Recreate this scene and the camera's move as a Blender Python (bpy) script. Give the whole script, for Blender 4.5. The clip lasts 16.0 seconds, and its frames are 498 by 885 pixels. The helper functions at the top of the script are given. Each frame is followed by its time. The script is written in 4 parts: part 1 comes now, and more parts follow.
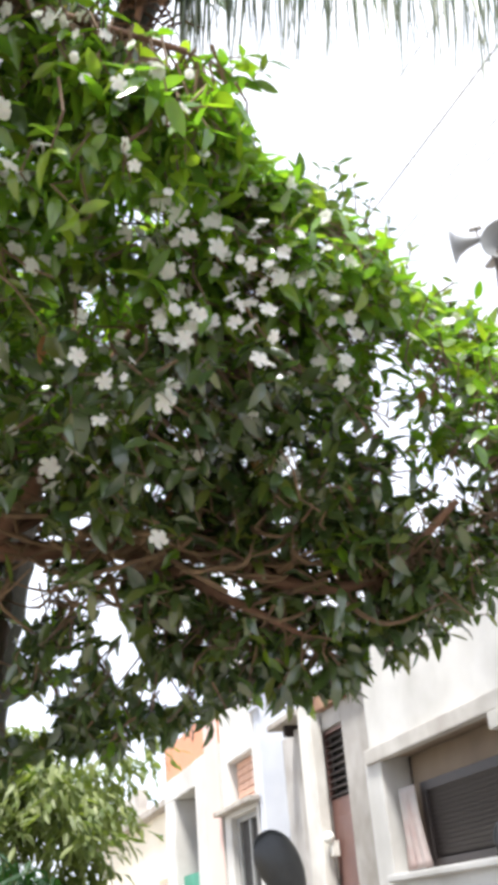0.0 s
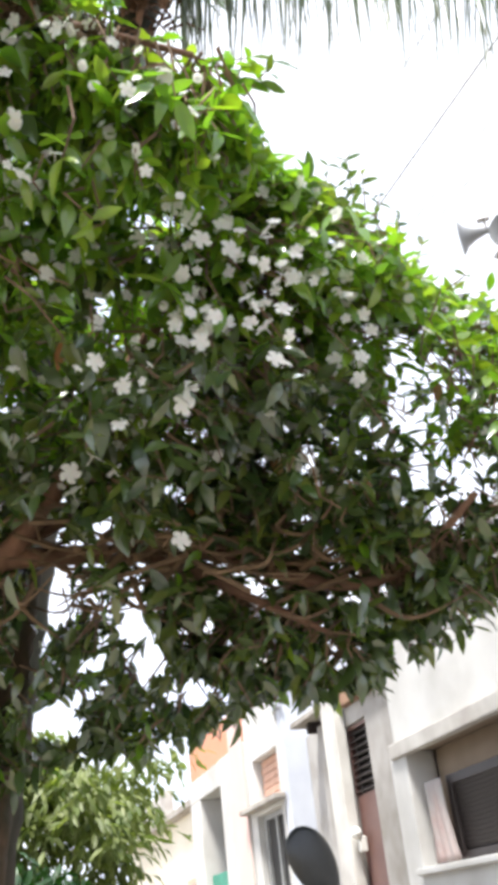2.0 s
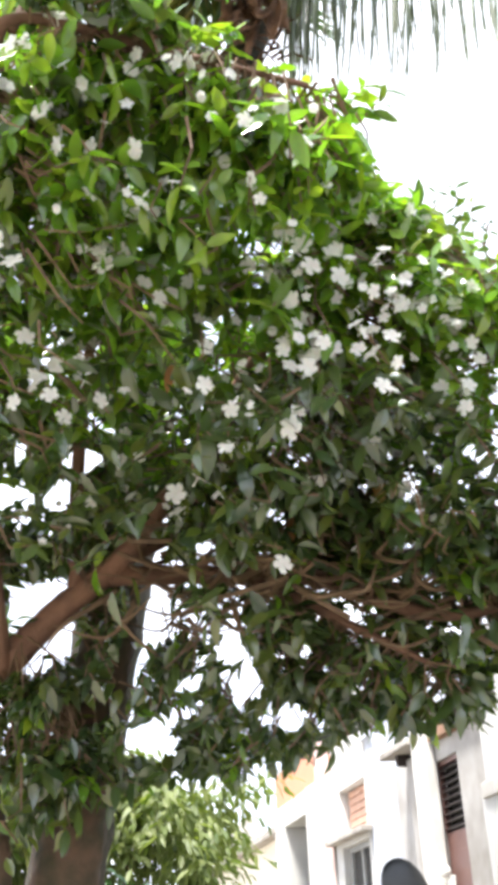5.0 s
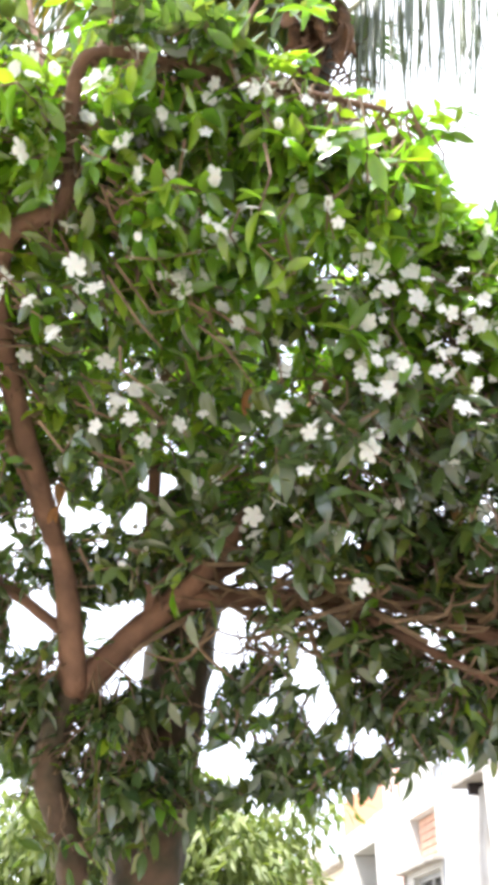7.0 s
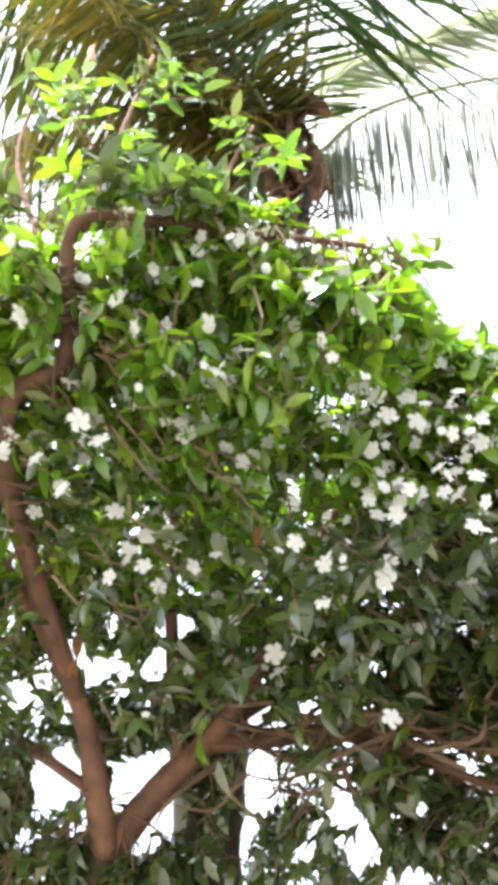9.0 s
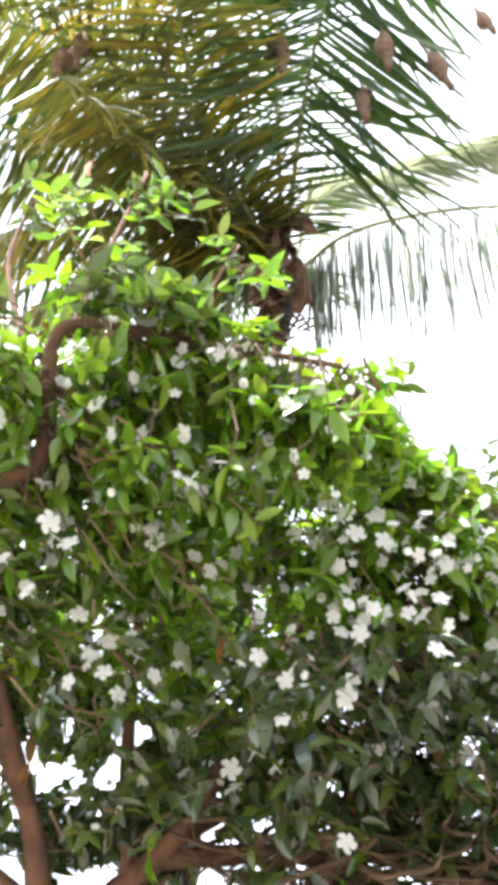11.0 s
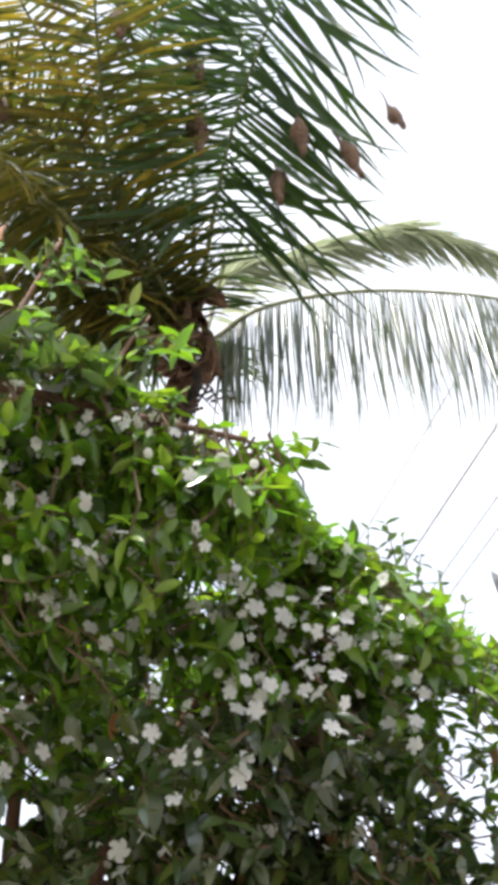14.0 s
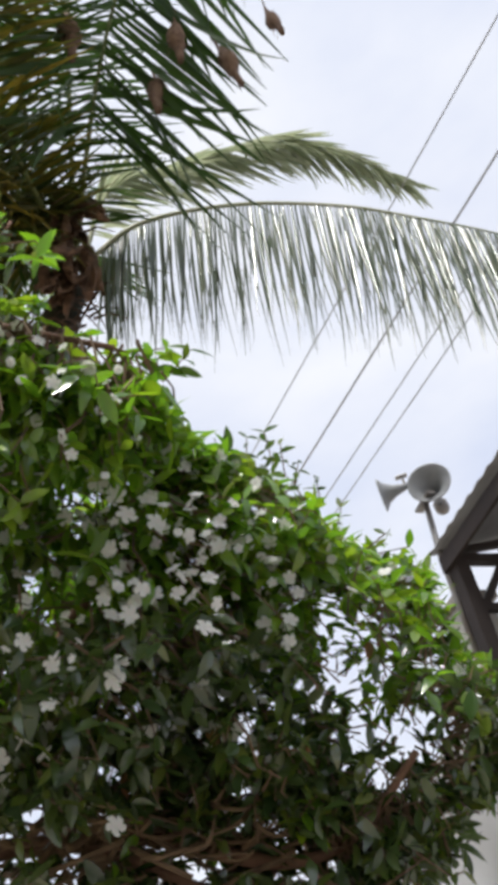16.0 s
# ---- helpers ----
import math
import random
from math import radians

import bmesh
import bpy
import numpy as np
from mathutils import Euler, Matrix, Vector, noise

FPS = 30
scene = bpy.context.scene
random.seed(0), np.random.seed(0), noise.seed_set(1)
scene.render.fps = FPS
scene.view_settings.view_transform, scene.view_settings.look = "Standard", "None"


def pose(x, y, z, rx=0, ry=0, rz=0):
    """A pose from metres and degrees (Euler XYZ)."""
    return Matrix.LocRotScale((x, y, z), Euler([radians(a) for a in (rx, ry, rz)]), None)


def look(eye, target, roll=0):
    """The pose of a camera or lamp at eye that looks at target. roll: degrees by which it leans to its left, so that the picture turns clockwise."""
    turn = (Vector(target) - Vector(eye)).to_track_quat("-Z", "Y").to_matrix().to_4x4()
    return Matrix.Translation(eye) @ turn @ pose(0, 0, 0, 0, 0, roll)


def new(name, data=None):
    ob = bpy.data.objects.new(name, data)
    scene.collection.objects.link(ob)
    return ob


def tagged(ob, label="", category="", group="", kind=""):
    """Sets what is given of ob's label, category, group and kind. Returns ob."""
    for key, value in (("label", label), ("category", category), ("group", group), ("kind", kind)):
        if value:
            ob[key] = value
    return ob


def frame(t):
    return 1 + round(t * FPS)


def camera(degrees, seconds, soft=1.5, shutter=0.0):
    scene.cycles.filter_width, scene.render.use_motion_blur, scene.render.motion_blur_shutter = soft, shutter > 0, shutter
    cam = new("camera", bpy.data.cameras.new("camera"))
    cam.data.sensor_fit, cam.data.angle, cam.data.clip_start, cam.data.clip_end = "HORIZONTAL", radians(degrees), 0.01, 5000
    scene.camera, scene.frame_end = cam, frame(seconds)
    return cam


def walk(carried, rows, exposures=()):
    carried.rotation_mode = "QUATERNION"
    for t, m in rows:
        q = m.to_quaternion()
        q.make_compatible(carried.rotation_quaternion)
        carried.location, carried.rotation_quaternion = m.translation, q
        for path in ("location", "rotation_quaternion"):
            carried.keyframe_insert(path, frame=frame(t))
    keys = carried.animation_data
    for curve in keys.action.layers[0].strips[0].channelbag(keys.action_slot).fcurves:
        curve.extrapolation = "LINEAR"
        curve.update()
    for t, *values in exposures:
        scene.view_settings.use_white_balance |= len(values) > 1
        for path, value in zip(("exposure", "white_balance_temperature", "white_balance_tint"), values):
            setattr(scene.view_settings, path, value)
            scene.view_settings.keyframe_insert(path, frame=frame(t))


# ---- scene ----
cam = camera(28.37, 16.0, soft=5.8)
PATH = [
    (0, 0.000, 0.000, 1.300, 116.29, 4.49, 2.21),
    (0.5, -0.003, 0.002, 1.301, 115.90, 4.84, 1.90),
    (1, -0.007, -0.003, 1.301, 115.79, 5.56, 2.64),
    (1.5, -0.008, -0.008, 1.299, 116.07, 6.09, 3.31),
    (2, -0.013, -0.011, 1.299, 116.34, 5.87, 3.73),
    (2.5, -0.018, -0.010, 1.295, 116.58, 4.82, 3.28),
    (3, -0.016, -0.011, 1.289, 116.67, 3.94, 2.71),
    (3.5, -0.013, -0.014, 1.289, 116.96, 3.18, 4.58),
    (6, -0.058, -0.030, 1.295, 118.68, 1.01, 9.08),
    (6.5, -0.062, -0.031, 1.294, 118.92, 0.27, 10.20),
    (7, -0.068, -0.035, 1.293, 119.46, 0.51, 11.23),
    (7.5, -0.070, -0.038, 1.294, 120.47, 2.46, 12.27),
    (8, -0.070, -0.045, 1.298, 122.42, 4.29, 13.61),
    (8.5, -0.071, -0.047, 1.305, 124.40, 4.52, 13.57),
    (9, -0.069, -0.057, 1.306, 126.97, 4.44, 14.24),
    (11.5, -0.057, -0.104, 1.308, 133.60, 3.15, 9.88),
    (12, -0.059, -0.119, 1.298, 134.73, 4.02, 8.96),
    (12.5, -0.052, -0.124, 1.294, 135.56, 4.31, 8.08),
    (13, -0.057, -0.123, 1.297, 136.47, 4.04, 6.09),
    (13.5, -0.055, -0.112, 1.304, 136.58, 4.61, 5.83),
    (14, -0.052, -0.093, 1.310, 136.27, 5.31, 5.61),
    (14.5, -0.042, -0.090, 1.306, 135.75, 6.07, 5.62),
    (15, -0.033, -0.085, 1.300, 134.70, 7.15, 4.53),
    (15.5, -0.017, -0.075, 1.291, 133.29, 8.50, 3.69),
    (16, 0.004, -0.061, 1.282, 131.23, 10.58, 2.30),
]
walk(cam, [(r[0], pose(*r[1:])) for r in PATH], exposures=[(0, 1.12), (3.5, 1.18), (6, 1.82), (9, 1.94), (11.5, 1.64), (13, 1.12), (14, 0.8), (15, 0.47), (16, 0.14)])

# ---- world and sun ----
SUN_EL, SUN_AZ = 66.0, 200.0   # degrees; azimuth clockwise from +y
world = bpy.data.worlds.new("overcast_sky")
scene.world = world
world.use_nodes = True
wn, wl = world.node_tree.nodes, world.node_tree.links
wn.clear()
w_out = wn.new("ShaderNodeOutputWorld")
w_mix = wn.new("ShaderNodeMixShader")
w_sky = wn.new("ShaderNodeTexSky")
w_sky.sky_type, w_sky.sun_disc = "NISHITA", False
w_sky.sun_elevation, w_sky.sun_rotation = radians(SUN_EL), radians(SUN_AZ)
w_b1, w_b2 = wn.new("ShaderNodeBackground"), wn.new("ShaderNodeBackground")
w_b1.inputs[1].default_value = 0.12
w_coord, w_map = wn.new("ShaderNodeTexCoord"), wn.new("ShaderNodeMapping")
w_map.inputs["Scale"].default_value = (1.0, 1.0, 2.2)
w_noise, w_ramp = wn.new("ShaderNodeTexNoise"), wn.new("ShaderNodeValToRGB")
w_noise.inputs["Scale"].default_value, w_noise.inputs["Detail"].default_value = 2.6, 6.0
w_ramp.color_ramp.elements[0].position, w_ramp.color_ramp.elements[1].position = 0.3, 0.7
w_ramp.color_ramp.elements[0].color = (0.63, 0.70, 0.90, 1)
w_ramp.color_ramp.elements[1].color = (0.985, 0.995, 1.04, 1)
wl.new(w_coord.outputs["Generated"], w_map.inputs[0])
wl.new(w_map.outputs[0], w_noise.inputs["Vector"])
wl.new(w_noise.outputs["Fac"], w_ramp.inputs[0])
wl.new(w_ramp.outputs[0], w_b2.inputs[0])
w_b2.inputs[1].default_value = 1.0
wl.new(w_sky.outputs[0], w_b1.inputs[0])
w_mix.inputs[0].default_value = 0.86
wl.new(w_b1.outputs[0], w_mix.inputs[1])
wl.new(w_b2.outputs[0], w_mix.inputs[2])
wl.new(w_mix.outputs[0], w_out.inputs[0])

sun = new("sun", bpy.data.lights.new("sun", "SUN"))
sun.data.energy, sun.data.angle, sun.data.color = 5.0, radians(12), (1.0, 0.975, 0.93)
a, b = radians(SUN_AZ), radians(SUN_EL)
sun.matrix_world = look((30 * math.sin(a) * math.cos(b), 30 * math.cos(a) * math.cos(b), 30 * math.sin(b)), (0, 0, 0))

# ---- materials ----
def surface(name, color, second=None, scale=6.0, rough=0.7, metal=0.0, bump=0.15, fine=60.0, stain=0.25, spec=0.5):
    """Two-scale mottled surface: broad stains between two colours, fine grain as bump."""
    m = bpy.data.materials.new(name)
    m.use_nodes = True
    n, l = m.node_tree.nodes, m.node_tree.links
    p = n["Principled BSDF"]
    p.inputs["Roughness"].default_value, p.inputs["Metallic"].default_value = rough, metal
    p.inputs["Specular IOR Level"].default_value = spec
    second = second or tuple(c * (1 - stain) for c in color)
    co = n.new("ShaderNodeTexCoord")
    n1, n2, n3 = (n.new("ShaderNodeTexNoise") for _ in range(3))
    n1.inputs["Scale"].default_value, n1.inputs["Detail"].default_value = scale, 5.0
    n2.inputs["Scale"].default_value, n2.inputs["Detail"].default_value = fine, 4.0
    n3.inputs["Scale"].default_value, n3.inputs["Detail"].default_value = scale * 0.23, 3.0
    for q in (n1, n2, n3):
        l.new(co.outputs["Object"], q.inputs["Vector"])
    add = n.new("ShaderNodeMath"); add.operation = "ADD"
    l.new(n1.outputs["Fac"], add.inputs[0]); l.new(n3.outputs["Fac"], add.inputs[1])
    ramp = n.new("ShaderNodeValToRGB")
    ramp.color_ramp.elements[0].position, ramp.color_ramp.elements[1].position = 0.38, 0.62
    half = n.new("ShaderNodeMath"); half.operation = "MULTIPLY"; half.inputs[1].default_value = 0.5
    l.new(add.outputs[0], half.inputs[0]); l.new(half.outputs[0], ramp.inputs[0])
    ramp.color_ramp.elements[0].color = (*second, 1)
    ramp.color_ramp.elements[1].color = (*color, 1)
    l.new(ramp.outputs[0], p.inputs["Base Color"])
    bp = n.new("ShaderNodeBump"); bp.inputs["Strength"].default_value = bump; bp.inputs["Distance"].default_value = 0.01
    l.new(n2.outputs["Fac"], bp.inputs["Height"]); l.new(bp.outputs[0], p.inputs["Normal"])
    return m


def leafy(name, colors, rough=0.4, through_light=0.35, glow=(1.3, 1.5, 0.5), vein=90.0, spec=0.5, coat=0.0):
    """Leaf tissue: colour varied piece by piece, glossy skin, light passing through."""
    m = bpy.data.materials.new(name)
    m.use_nodes = True
    n, l = m.node_tree.nodes, m.node_tree.links
    p, out = n["Principled BSDF"], n["Material Output"]
    p.inputs["Roughness"].default_value = rough
    p.inputs["Specular IOR Level"].default_value = spec
    p.inputs["Coat Weight"].default_value, p.inputs["Coat Roughness"].default_value, p.inputs["Coat IOR"].default_value = coat, 0.16, 1.75
    info, geo = n.new("ShaderNodeObjectInfo"), n.new("ShaderNodeNewGeometry")
    add = n.new("ShaderNodeMath"); add.operation = "ADD"
    fr = n.new("ShaderNodeMath"); fr.operation = "FRACT"
    l.new(info.outputs["Random"], add.inputs[0]); l.new(geo.outputs["Random Per Island"], add.inputs[1])
    l.new(add.outputs[0], fr.inputs[0])
    ramp = n.new("ShaderNodeValToRGB")
    els = ramp.color_ramp.elements
    while len(els) < len(colors):
        els.new(0.5)
    for i, c in enumerate(colors):
        els[i].position, els[i].color = i / (len(colors) - 1), (*c, 1)
    l.new(fr.outputs[0], ramp.inputs[0])
    co, nz = n.new("ShaderNodeTexCoord"), n.new("ShaderNodeTexNoise")
    nz.inputs["Scale"].default_value, nz.inputs["Detail"].default_value = vein, 3.0
    l.new(co.outputs["Object"], nz.inputs["Vector"])
    mul = n.new("ShaderNodeMix"); mul.data_type = "RGBA"; mul.blend_type = "MULTIPLY"
    mul.inputs["Factor"].default_value = 0.25
    l.new(ramp.outputs[0], mul.inputs["A"]); l.new(nz.outputs["Color"], mul.inputs["B"])
    l.new(mul.outputs["Result"], p.inputs["Base Color"])
    bp = n.new("ShaderNodeBump"); bp.inputs["Strength"].default_value = 0.2; bp.inputs["Distance"].default_value = 0.004
    l.new(nz.outputs["Fac"], bp.inputs["Height"]); l.new(bp.outputs[0], p.inputs["Normal"])
    tr = n.new("ShaderNodeBsdfTranslucent")
    tint = n.new("ShaderNodeMix"); tint.data_type = "RGBA"; tint.blend_type = "MULTIPLY"; tint.inputs["Factor"].default_value = 1.0
    tint.inputs["B"].default_value = (*glow, 1); tint.clamp_result = True
    l.new(mul.outputs["Result"], tint.inputs["A"]); l.new(tint.outputs["Result"], tr.inputs["Color"])
    mx = n.new("ShaderNodeMixShader"); mx.inputs[0].default_value = through_light
    l.new(p.outputs[0], mx.inputs[1]); l.new(tr.outputs[0], mx.inputs[2]); l.new(mx.outputs[0], out.inputs[0])
    return m


# two leaf colours: crown shade in the darker, sunlight in the brighter
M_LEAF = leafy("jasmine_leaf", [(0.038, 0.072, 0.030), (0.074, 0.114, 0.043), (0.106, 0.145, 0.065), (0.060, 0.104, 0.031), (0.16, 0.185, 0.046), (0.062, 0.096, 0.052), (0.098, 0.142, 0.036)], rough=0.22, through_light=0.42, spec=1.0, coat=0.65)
M_SUNLIT = leafy("sunlit_leaf", [(0.13, 0.26, 0.024), (0.18, 0.34, 0.03), (0.26, 0.36, 0.038), (0.10, 0.21, 0.028), (0.155, 0.30, 0.032)], rough=0.26, through_light=0.52, glow=(1.2, 1.3, 0.5), spec=0.8, coat=0.6)
M_DRY = leafy("dry_leaf", [(0.30, 0.13, 0.04), (0.38, 0.17, 0.05), (0.33, 0.20, 0.09)], rough=0.6, through_light=0.3, glow=(1.3, 1.1, 0.7))
M_PETAL = leafy("white_petal", [(0.86, 0.86, 0.82), (0.90, 0.90, 0.87), (0.86, 0.84, 0.80)], rough=0.55, through_light=0.48, glow=(1, 1, 0.95), vein=160)
M_BGLEAF = leafy("neem_leaf", [(0.08, 0.12, 0.035), (0.15, 0.19, 0.06), (0.24, 0.27, 0.10), (0.12, 0.16, 0.045)], rough=0.5, through_light=0.4)
M_SHRUB = leafy("shrub_leaf", [(0.02, 0.07, 0.018), (0.035, 0.10, 0.02)], rough=0.4, through_light=0.3)
M_PALM = leafy("palm_leaflet", [(0.035, 0.075, 0.02), (0.06, 0.11, 0.03), (0.05, 0.085, 0.035)], rough=0.38, through_light=0.25)
# the pale greys put reflected sky into the leaflet colour
M_PALM_SHEEN = leafy("palm_leaflet_sheen", [(0.06, 0.09, 0.05), (0.13, 0.15, 0.11), (0.20, 0.22, 0.18), (0.05, 0.085, 0.035)], rough=0.3, through_light=0.25, spec=0.9)
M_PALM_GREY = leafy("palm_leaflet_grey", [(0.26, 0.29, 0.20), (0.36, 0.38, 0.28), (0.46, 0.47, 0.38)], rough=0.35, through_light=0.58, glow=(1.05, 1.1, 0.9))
M_PALM_GOLD = leafy("palm_leaflet_gold", [(0.08, 0.10, 0.032), (0.13, 0.135, 0.038), (0.10, 0.11, 0.04), (0.30, 0.23, 0.05), (0.07, 0.10, 0.034)], rough=0.36, through_light=0.4, glow=(1.35, 1.3, 0.5))
M_RACHIS = surface("palm_rachis", (0.20, 0.22, 0.08), (0.12, 0.14, 0.05), 9, 0.45)
M_RACHIS_PALE = surface("palm_rachis_pale", (0.42, 0.42, 0.30), (0.28, 0.30, 0.17), 9, 0.5)
M_BARK = surface("jasmine_bark", (0.22, 0.115, 0.072), (0.11, 0.058, 0.037), 14, 0.85, bump=0.6, fine=70)
# mossy bark, its colour also deepened for the shadow of the leaves
M_TRUNK = surface("mossy_shaded_trunk", (0.10, 0.058, 0.036), (0.034, 0.030, 0.014), 16, 0.92, bump=1.0, fine=28)
M_TWIG = surface("jasmine_twig", (0.19, 0.12, 0.065), (0.09, 0.055, 0.032), 25, 0.8, bump=0.4)
# bark darkened so its colour carries the shade of the crown
M_PALMBARK = surface("shaded_palm_bark", (0.055, 0.04, 0.026), (0.022, 0.024, 0.012), 7, 0.9, bump=0.7, fine=40)
M_SPATHE = surface("dry_spathe", (0.16, 0.085, 0.045), (0.06, 0.034, 0.02), 12, 0.8, bump=0.6, fine=50)
M_NEST = surface("woven_straw", (0.22, 0.14, 0.095), (0.11, 0.065, 0.045), 30, 0.9, bump=0.9, fine=120)
M_WHITE = surface("white_plaster", (0.56, 0.55, 0.53), (0.40, 0.385, 0.36), 2.0, 0.85, bump=0.2)
M_WHITE2 = surface("old_white_plaster", (0.57, 0.55, 0.51), (0.34, 0.31, 0.28), 2.6, 0.88, bump=0.3)
# bluish copy of the white plaster, side-wall shade put into the colour
M_WHITE_SHADE = surface("shade_white_plaster", (0.50, 0.52, 0.57), (0.40, 0.42, 0.48), 2.4, 0.85, bump=0.1)
M_PINK = surface("pink_plaster", (0.68, 0.50, 0.45), (0.62, 0.45, 0.40), 1.6, 0.85, bump=0.1)
M_ORANGE = surface("orange_plaster", (0.62, 0.27, 0.16), (0.55, 0.24, 0.14), 1.6, 0.85, bump=0.1)
M_CREAM = surface("cream_plaster", (0.78, 0.72, 0.60), (0.68, 0.62, 0.50), 1.2, 0.85, bump=0.1)
M_GREY = surface("bare_plaster", (0.40, 0.38, 0.36), (0.24, 0.22, 0.195), 3.5, 0.9, bump=0.2)
M_CONC = surface("weathered_concrete", (0.42, 0.39, 0.35), (0.25, 0.22, 0.19), 4, 0.9, bump=0.3)
# brown that holds the recess's shade in its colour
M_SOFFIT = surface("shade_brown_soffit", (0.30, 0.23, 0.17), (0.22, 0.165, 0.12), 3, 0.85)
M_RUST = surface("rusted_beam", (0.20, 0.10, 0.06), (0.30, 0.18, 0.11), 9, 0.85, bump=0.4)
M_DOOR = surface("brown_painted_door", (0.16, 0.085, 0.07), (0.12, 0.06, 0.05), 5, 0.5)
# dark slats, colour deepened in place of the recess's missing shade
M_SLAT = surface("dark_shaded_slat", (0.030, 0.022, 0.020), (0.02, 0.015, 0.014), 12, 0.55)
# near-black colour standing for the unlit rooms behind slats and panes
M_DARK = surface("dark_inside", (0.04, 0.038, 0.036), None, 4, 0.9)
M_FRAME = surface("grey_window_frame", (0.32, 0.32, 0.31), None, 8, 0.5)
M_TILE = surface("terracotta_block", (0.62, 0.38, 0.28), (0.50, 0.30, 0.22), 9, 0.85)
M_CLOTH = surface("faded_cloth", (0.40, 0.37, 0.35), (0.36, 0.27, 0.25), 7, 0.9, bump=0.3)
M_GREEN = surface("green_sheet", (0.02, 0.26, 0.16), (0.015, 0.19, 0.12), 5, 0.5)
M_BLACK = surface("black_plastic", (0.018, 0.02, 0.022), (0.012, 0.013, 0.014), 12, 0.38, bump=0.05)
M_MIRROR = surface("mirror_glass", (0.85, 0.87, 0.88), (0.83, 0.85, 0.86), 12, 0.03, metal=1.0, bump=0.0)
# horn grey darkened to stand in for being backlit
M_HORN = surface("backlit_horn_grey", (0.27, 0.275, 0.28), (0.20, 0.205, 0.21), 9, 0.45, bump=0.05)
M_STEEL = surface("dull_steel", (0.30, 0.29, 0.28), (0.20, 0.17, 0.15), 14, 0.5, metal=0.6)
M_SHEET = surface("roof_sheet", (0.36, 0.36, 0.37), (0.26, 0.25, 0.25), 5, 0.6)
M_TIMBER = surface("dark_timber", (0.038, 0.026, 0.022), (0.024, 0.016, 0.013), 9, 0.8)
# cable colour lightened to stand in for the sky's glare around it
M_WIRE = surface("cable_in_glare", (0.36, 0.36, 0.38), None, 9, 0.6)
# unseen ground tones, picked to bounce light up under the leaves
M_ROAD = surface("bounce_concrete", (0.22, 0.21, 0.19), (0.15, 0.145, 0.13), 1.4, 0.95, bump=0.5, fine=90)
M_EARTH = surface("bounce_earth", (0.30, 0.26, 0.20), (0.22, 0.19, 0.145), 0.8, 0.95, bump=0.5)
M_BULB = surface("white_lamp_glass", (0.85, 0.84, 0.80), None, 5, 0.25)
M_BODY = surface("black_paint", (0.03, 0.031, 0.034), None, 6, 0.3)

# ---- building helpers ----
def mesh_of(name, verts, faces, material, smooth=False):
    me = bpy.data.meshes.new(name)
    me.from_pydata([tuple(v) for v in verts], [], [tuple(f) for f in faces])
    me.materials.append(material)
    if smooth:
        me.polygons.foreach_set("use_smooth", [True] * len(me.polygons))
    me.update()
    return me


def empty(name, m=None):
    ob = new(name)
    ob.empty_display_size = 0.1
    if m is not None:
        ob.matrix_world = m
    return ob


def part(name, bm, material, parent=None, label="", kind="", smooth=False, m=None):
    """Links a bmesh or a mesh as one object under its thing."""
    if isinstance(bm, bmesh.types.BMesh):
        me = bpy.data.meshes.new(name)
        bm.normal_update()
        bm.to_mesh(me)
        bm.free()
        me.materials.append(material)
        if smooth:
            me.polygons.foreach_set("use_smooth", [True] * len(me.polygons))
    else:
        me = bm
    ob = new(name, me)
    if parent is not None:
        ob.parent = parent
    if m is not None:
        ob.matrix_basis = m
    return tagged(ob, label, kind=kind)


def boxes(items, bevel=0.0, bm=None):
    """A bmesh of boxes (x0, x1, y0, y1, z0, z1), edges slightly rounded."""
    bm = bm or bmesh.new()
    for x0, x1, y0, y1, z0, z1 in items:
        r = bmesh.ops.create_cube(bm, size=1.0, matrix=Matrix.Translation(((x0 + x1) / 2, (y0 + y1) / 2, (z0 + z1) / 2)) @ Matrix.Diagonal((x1 - x0, y1 - y0, z1 - z0, 1)))
        if bevel:
            edges = list({e for v in r["verts"] for e in v.link_edges})
            bmesh.ops.bevel(bm, geom=edges, offset=bevel, segments=2, affect="EDGES", profile=0.6)
    return bm


def curve_points(keys, steps=6):
    """A smooth line through a few key points (Catmull-Rom)."""
    ks = [Vector(k) for k in keys]
    ks = [2 * ks[0] - ks[1]] + ks + [2 * ks[-1] - ks[-2]]
    out = []
    for i in range(1, len(ks) - 2):
        p0, p1, p2, p3 = ks[i - 1:i + 3]
        for s in range(steps):
            t = s / steps
            out.append(0.5 * ((2 * p1) + (p2 - p0) * t + (2 * p0 - 5 * p1 + 4 * p2 - p3) * t * t + (3 * p1 - p0 - 3 * p2 + p3) * t ** 3))
    return out + [ks[-2]]


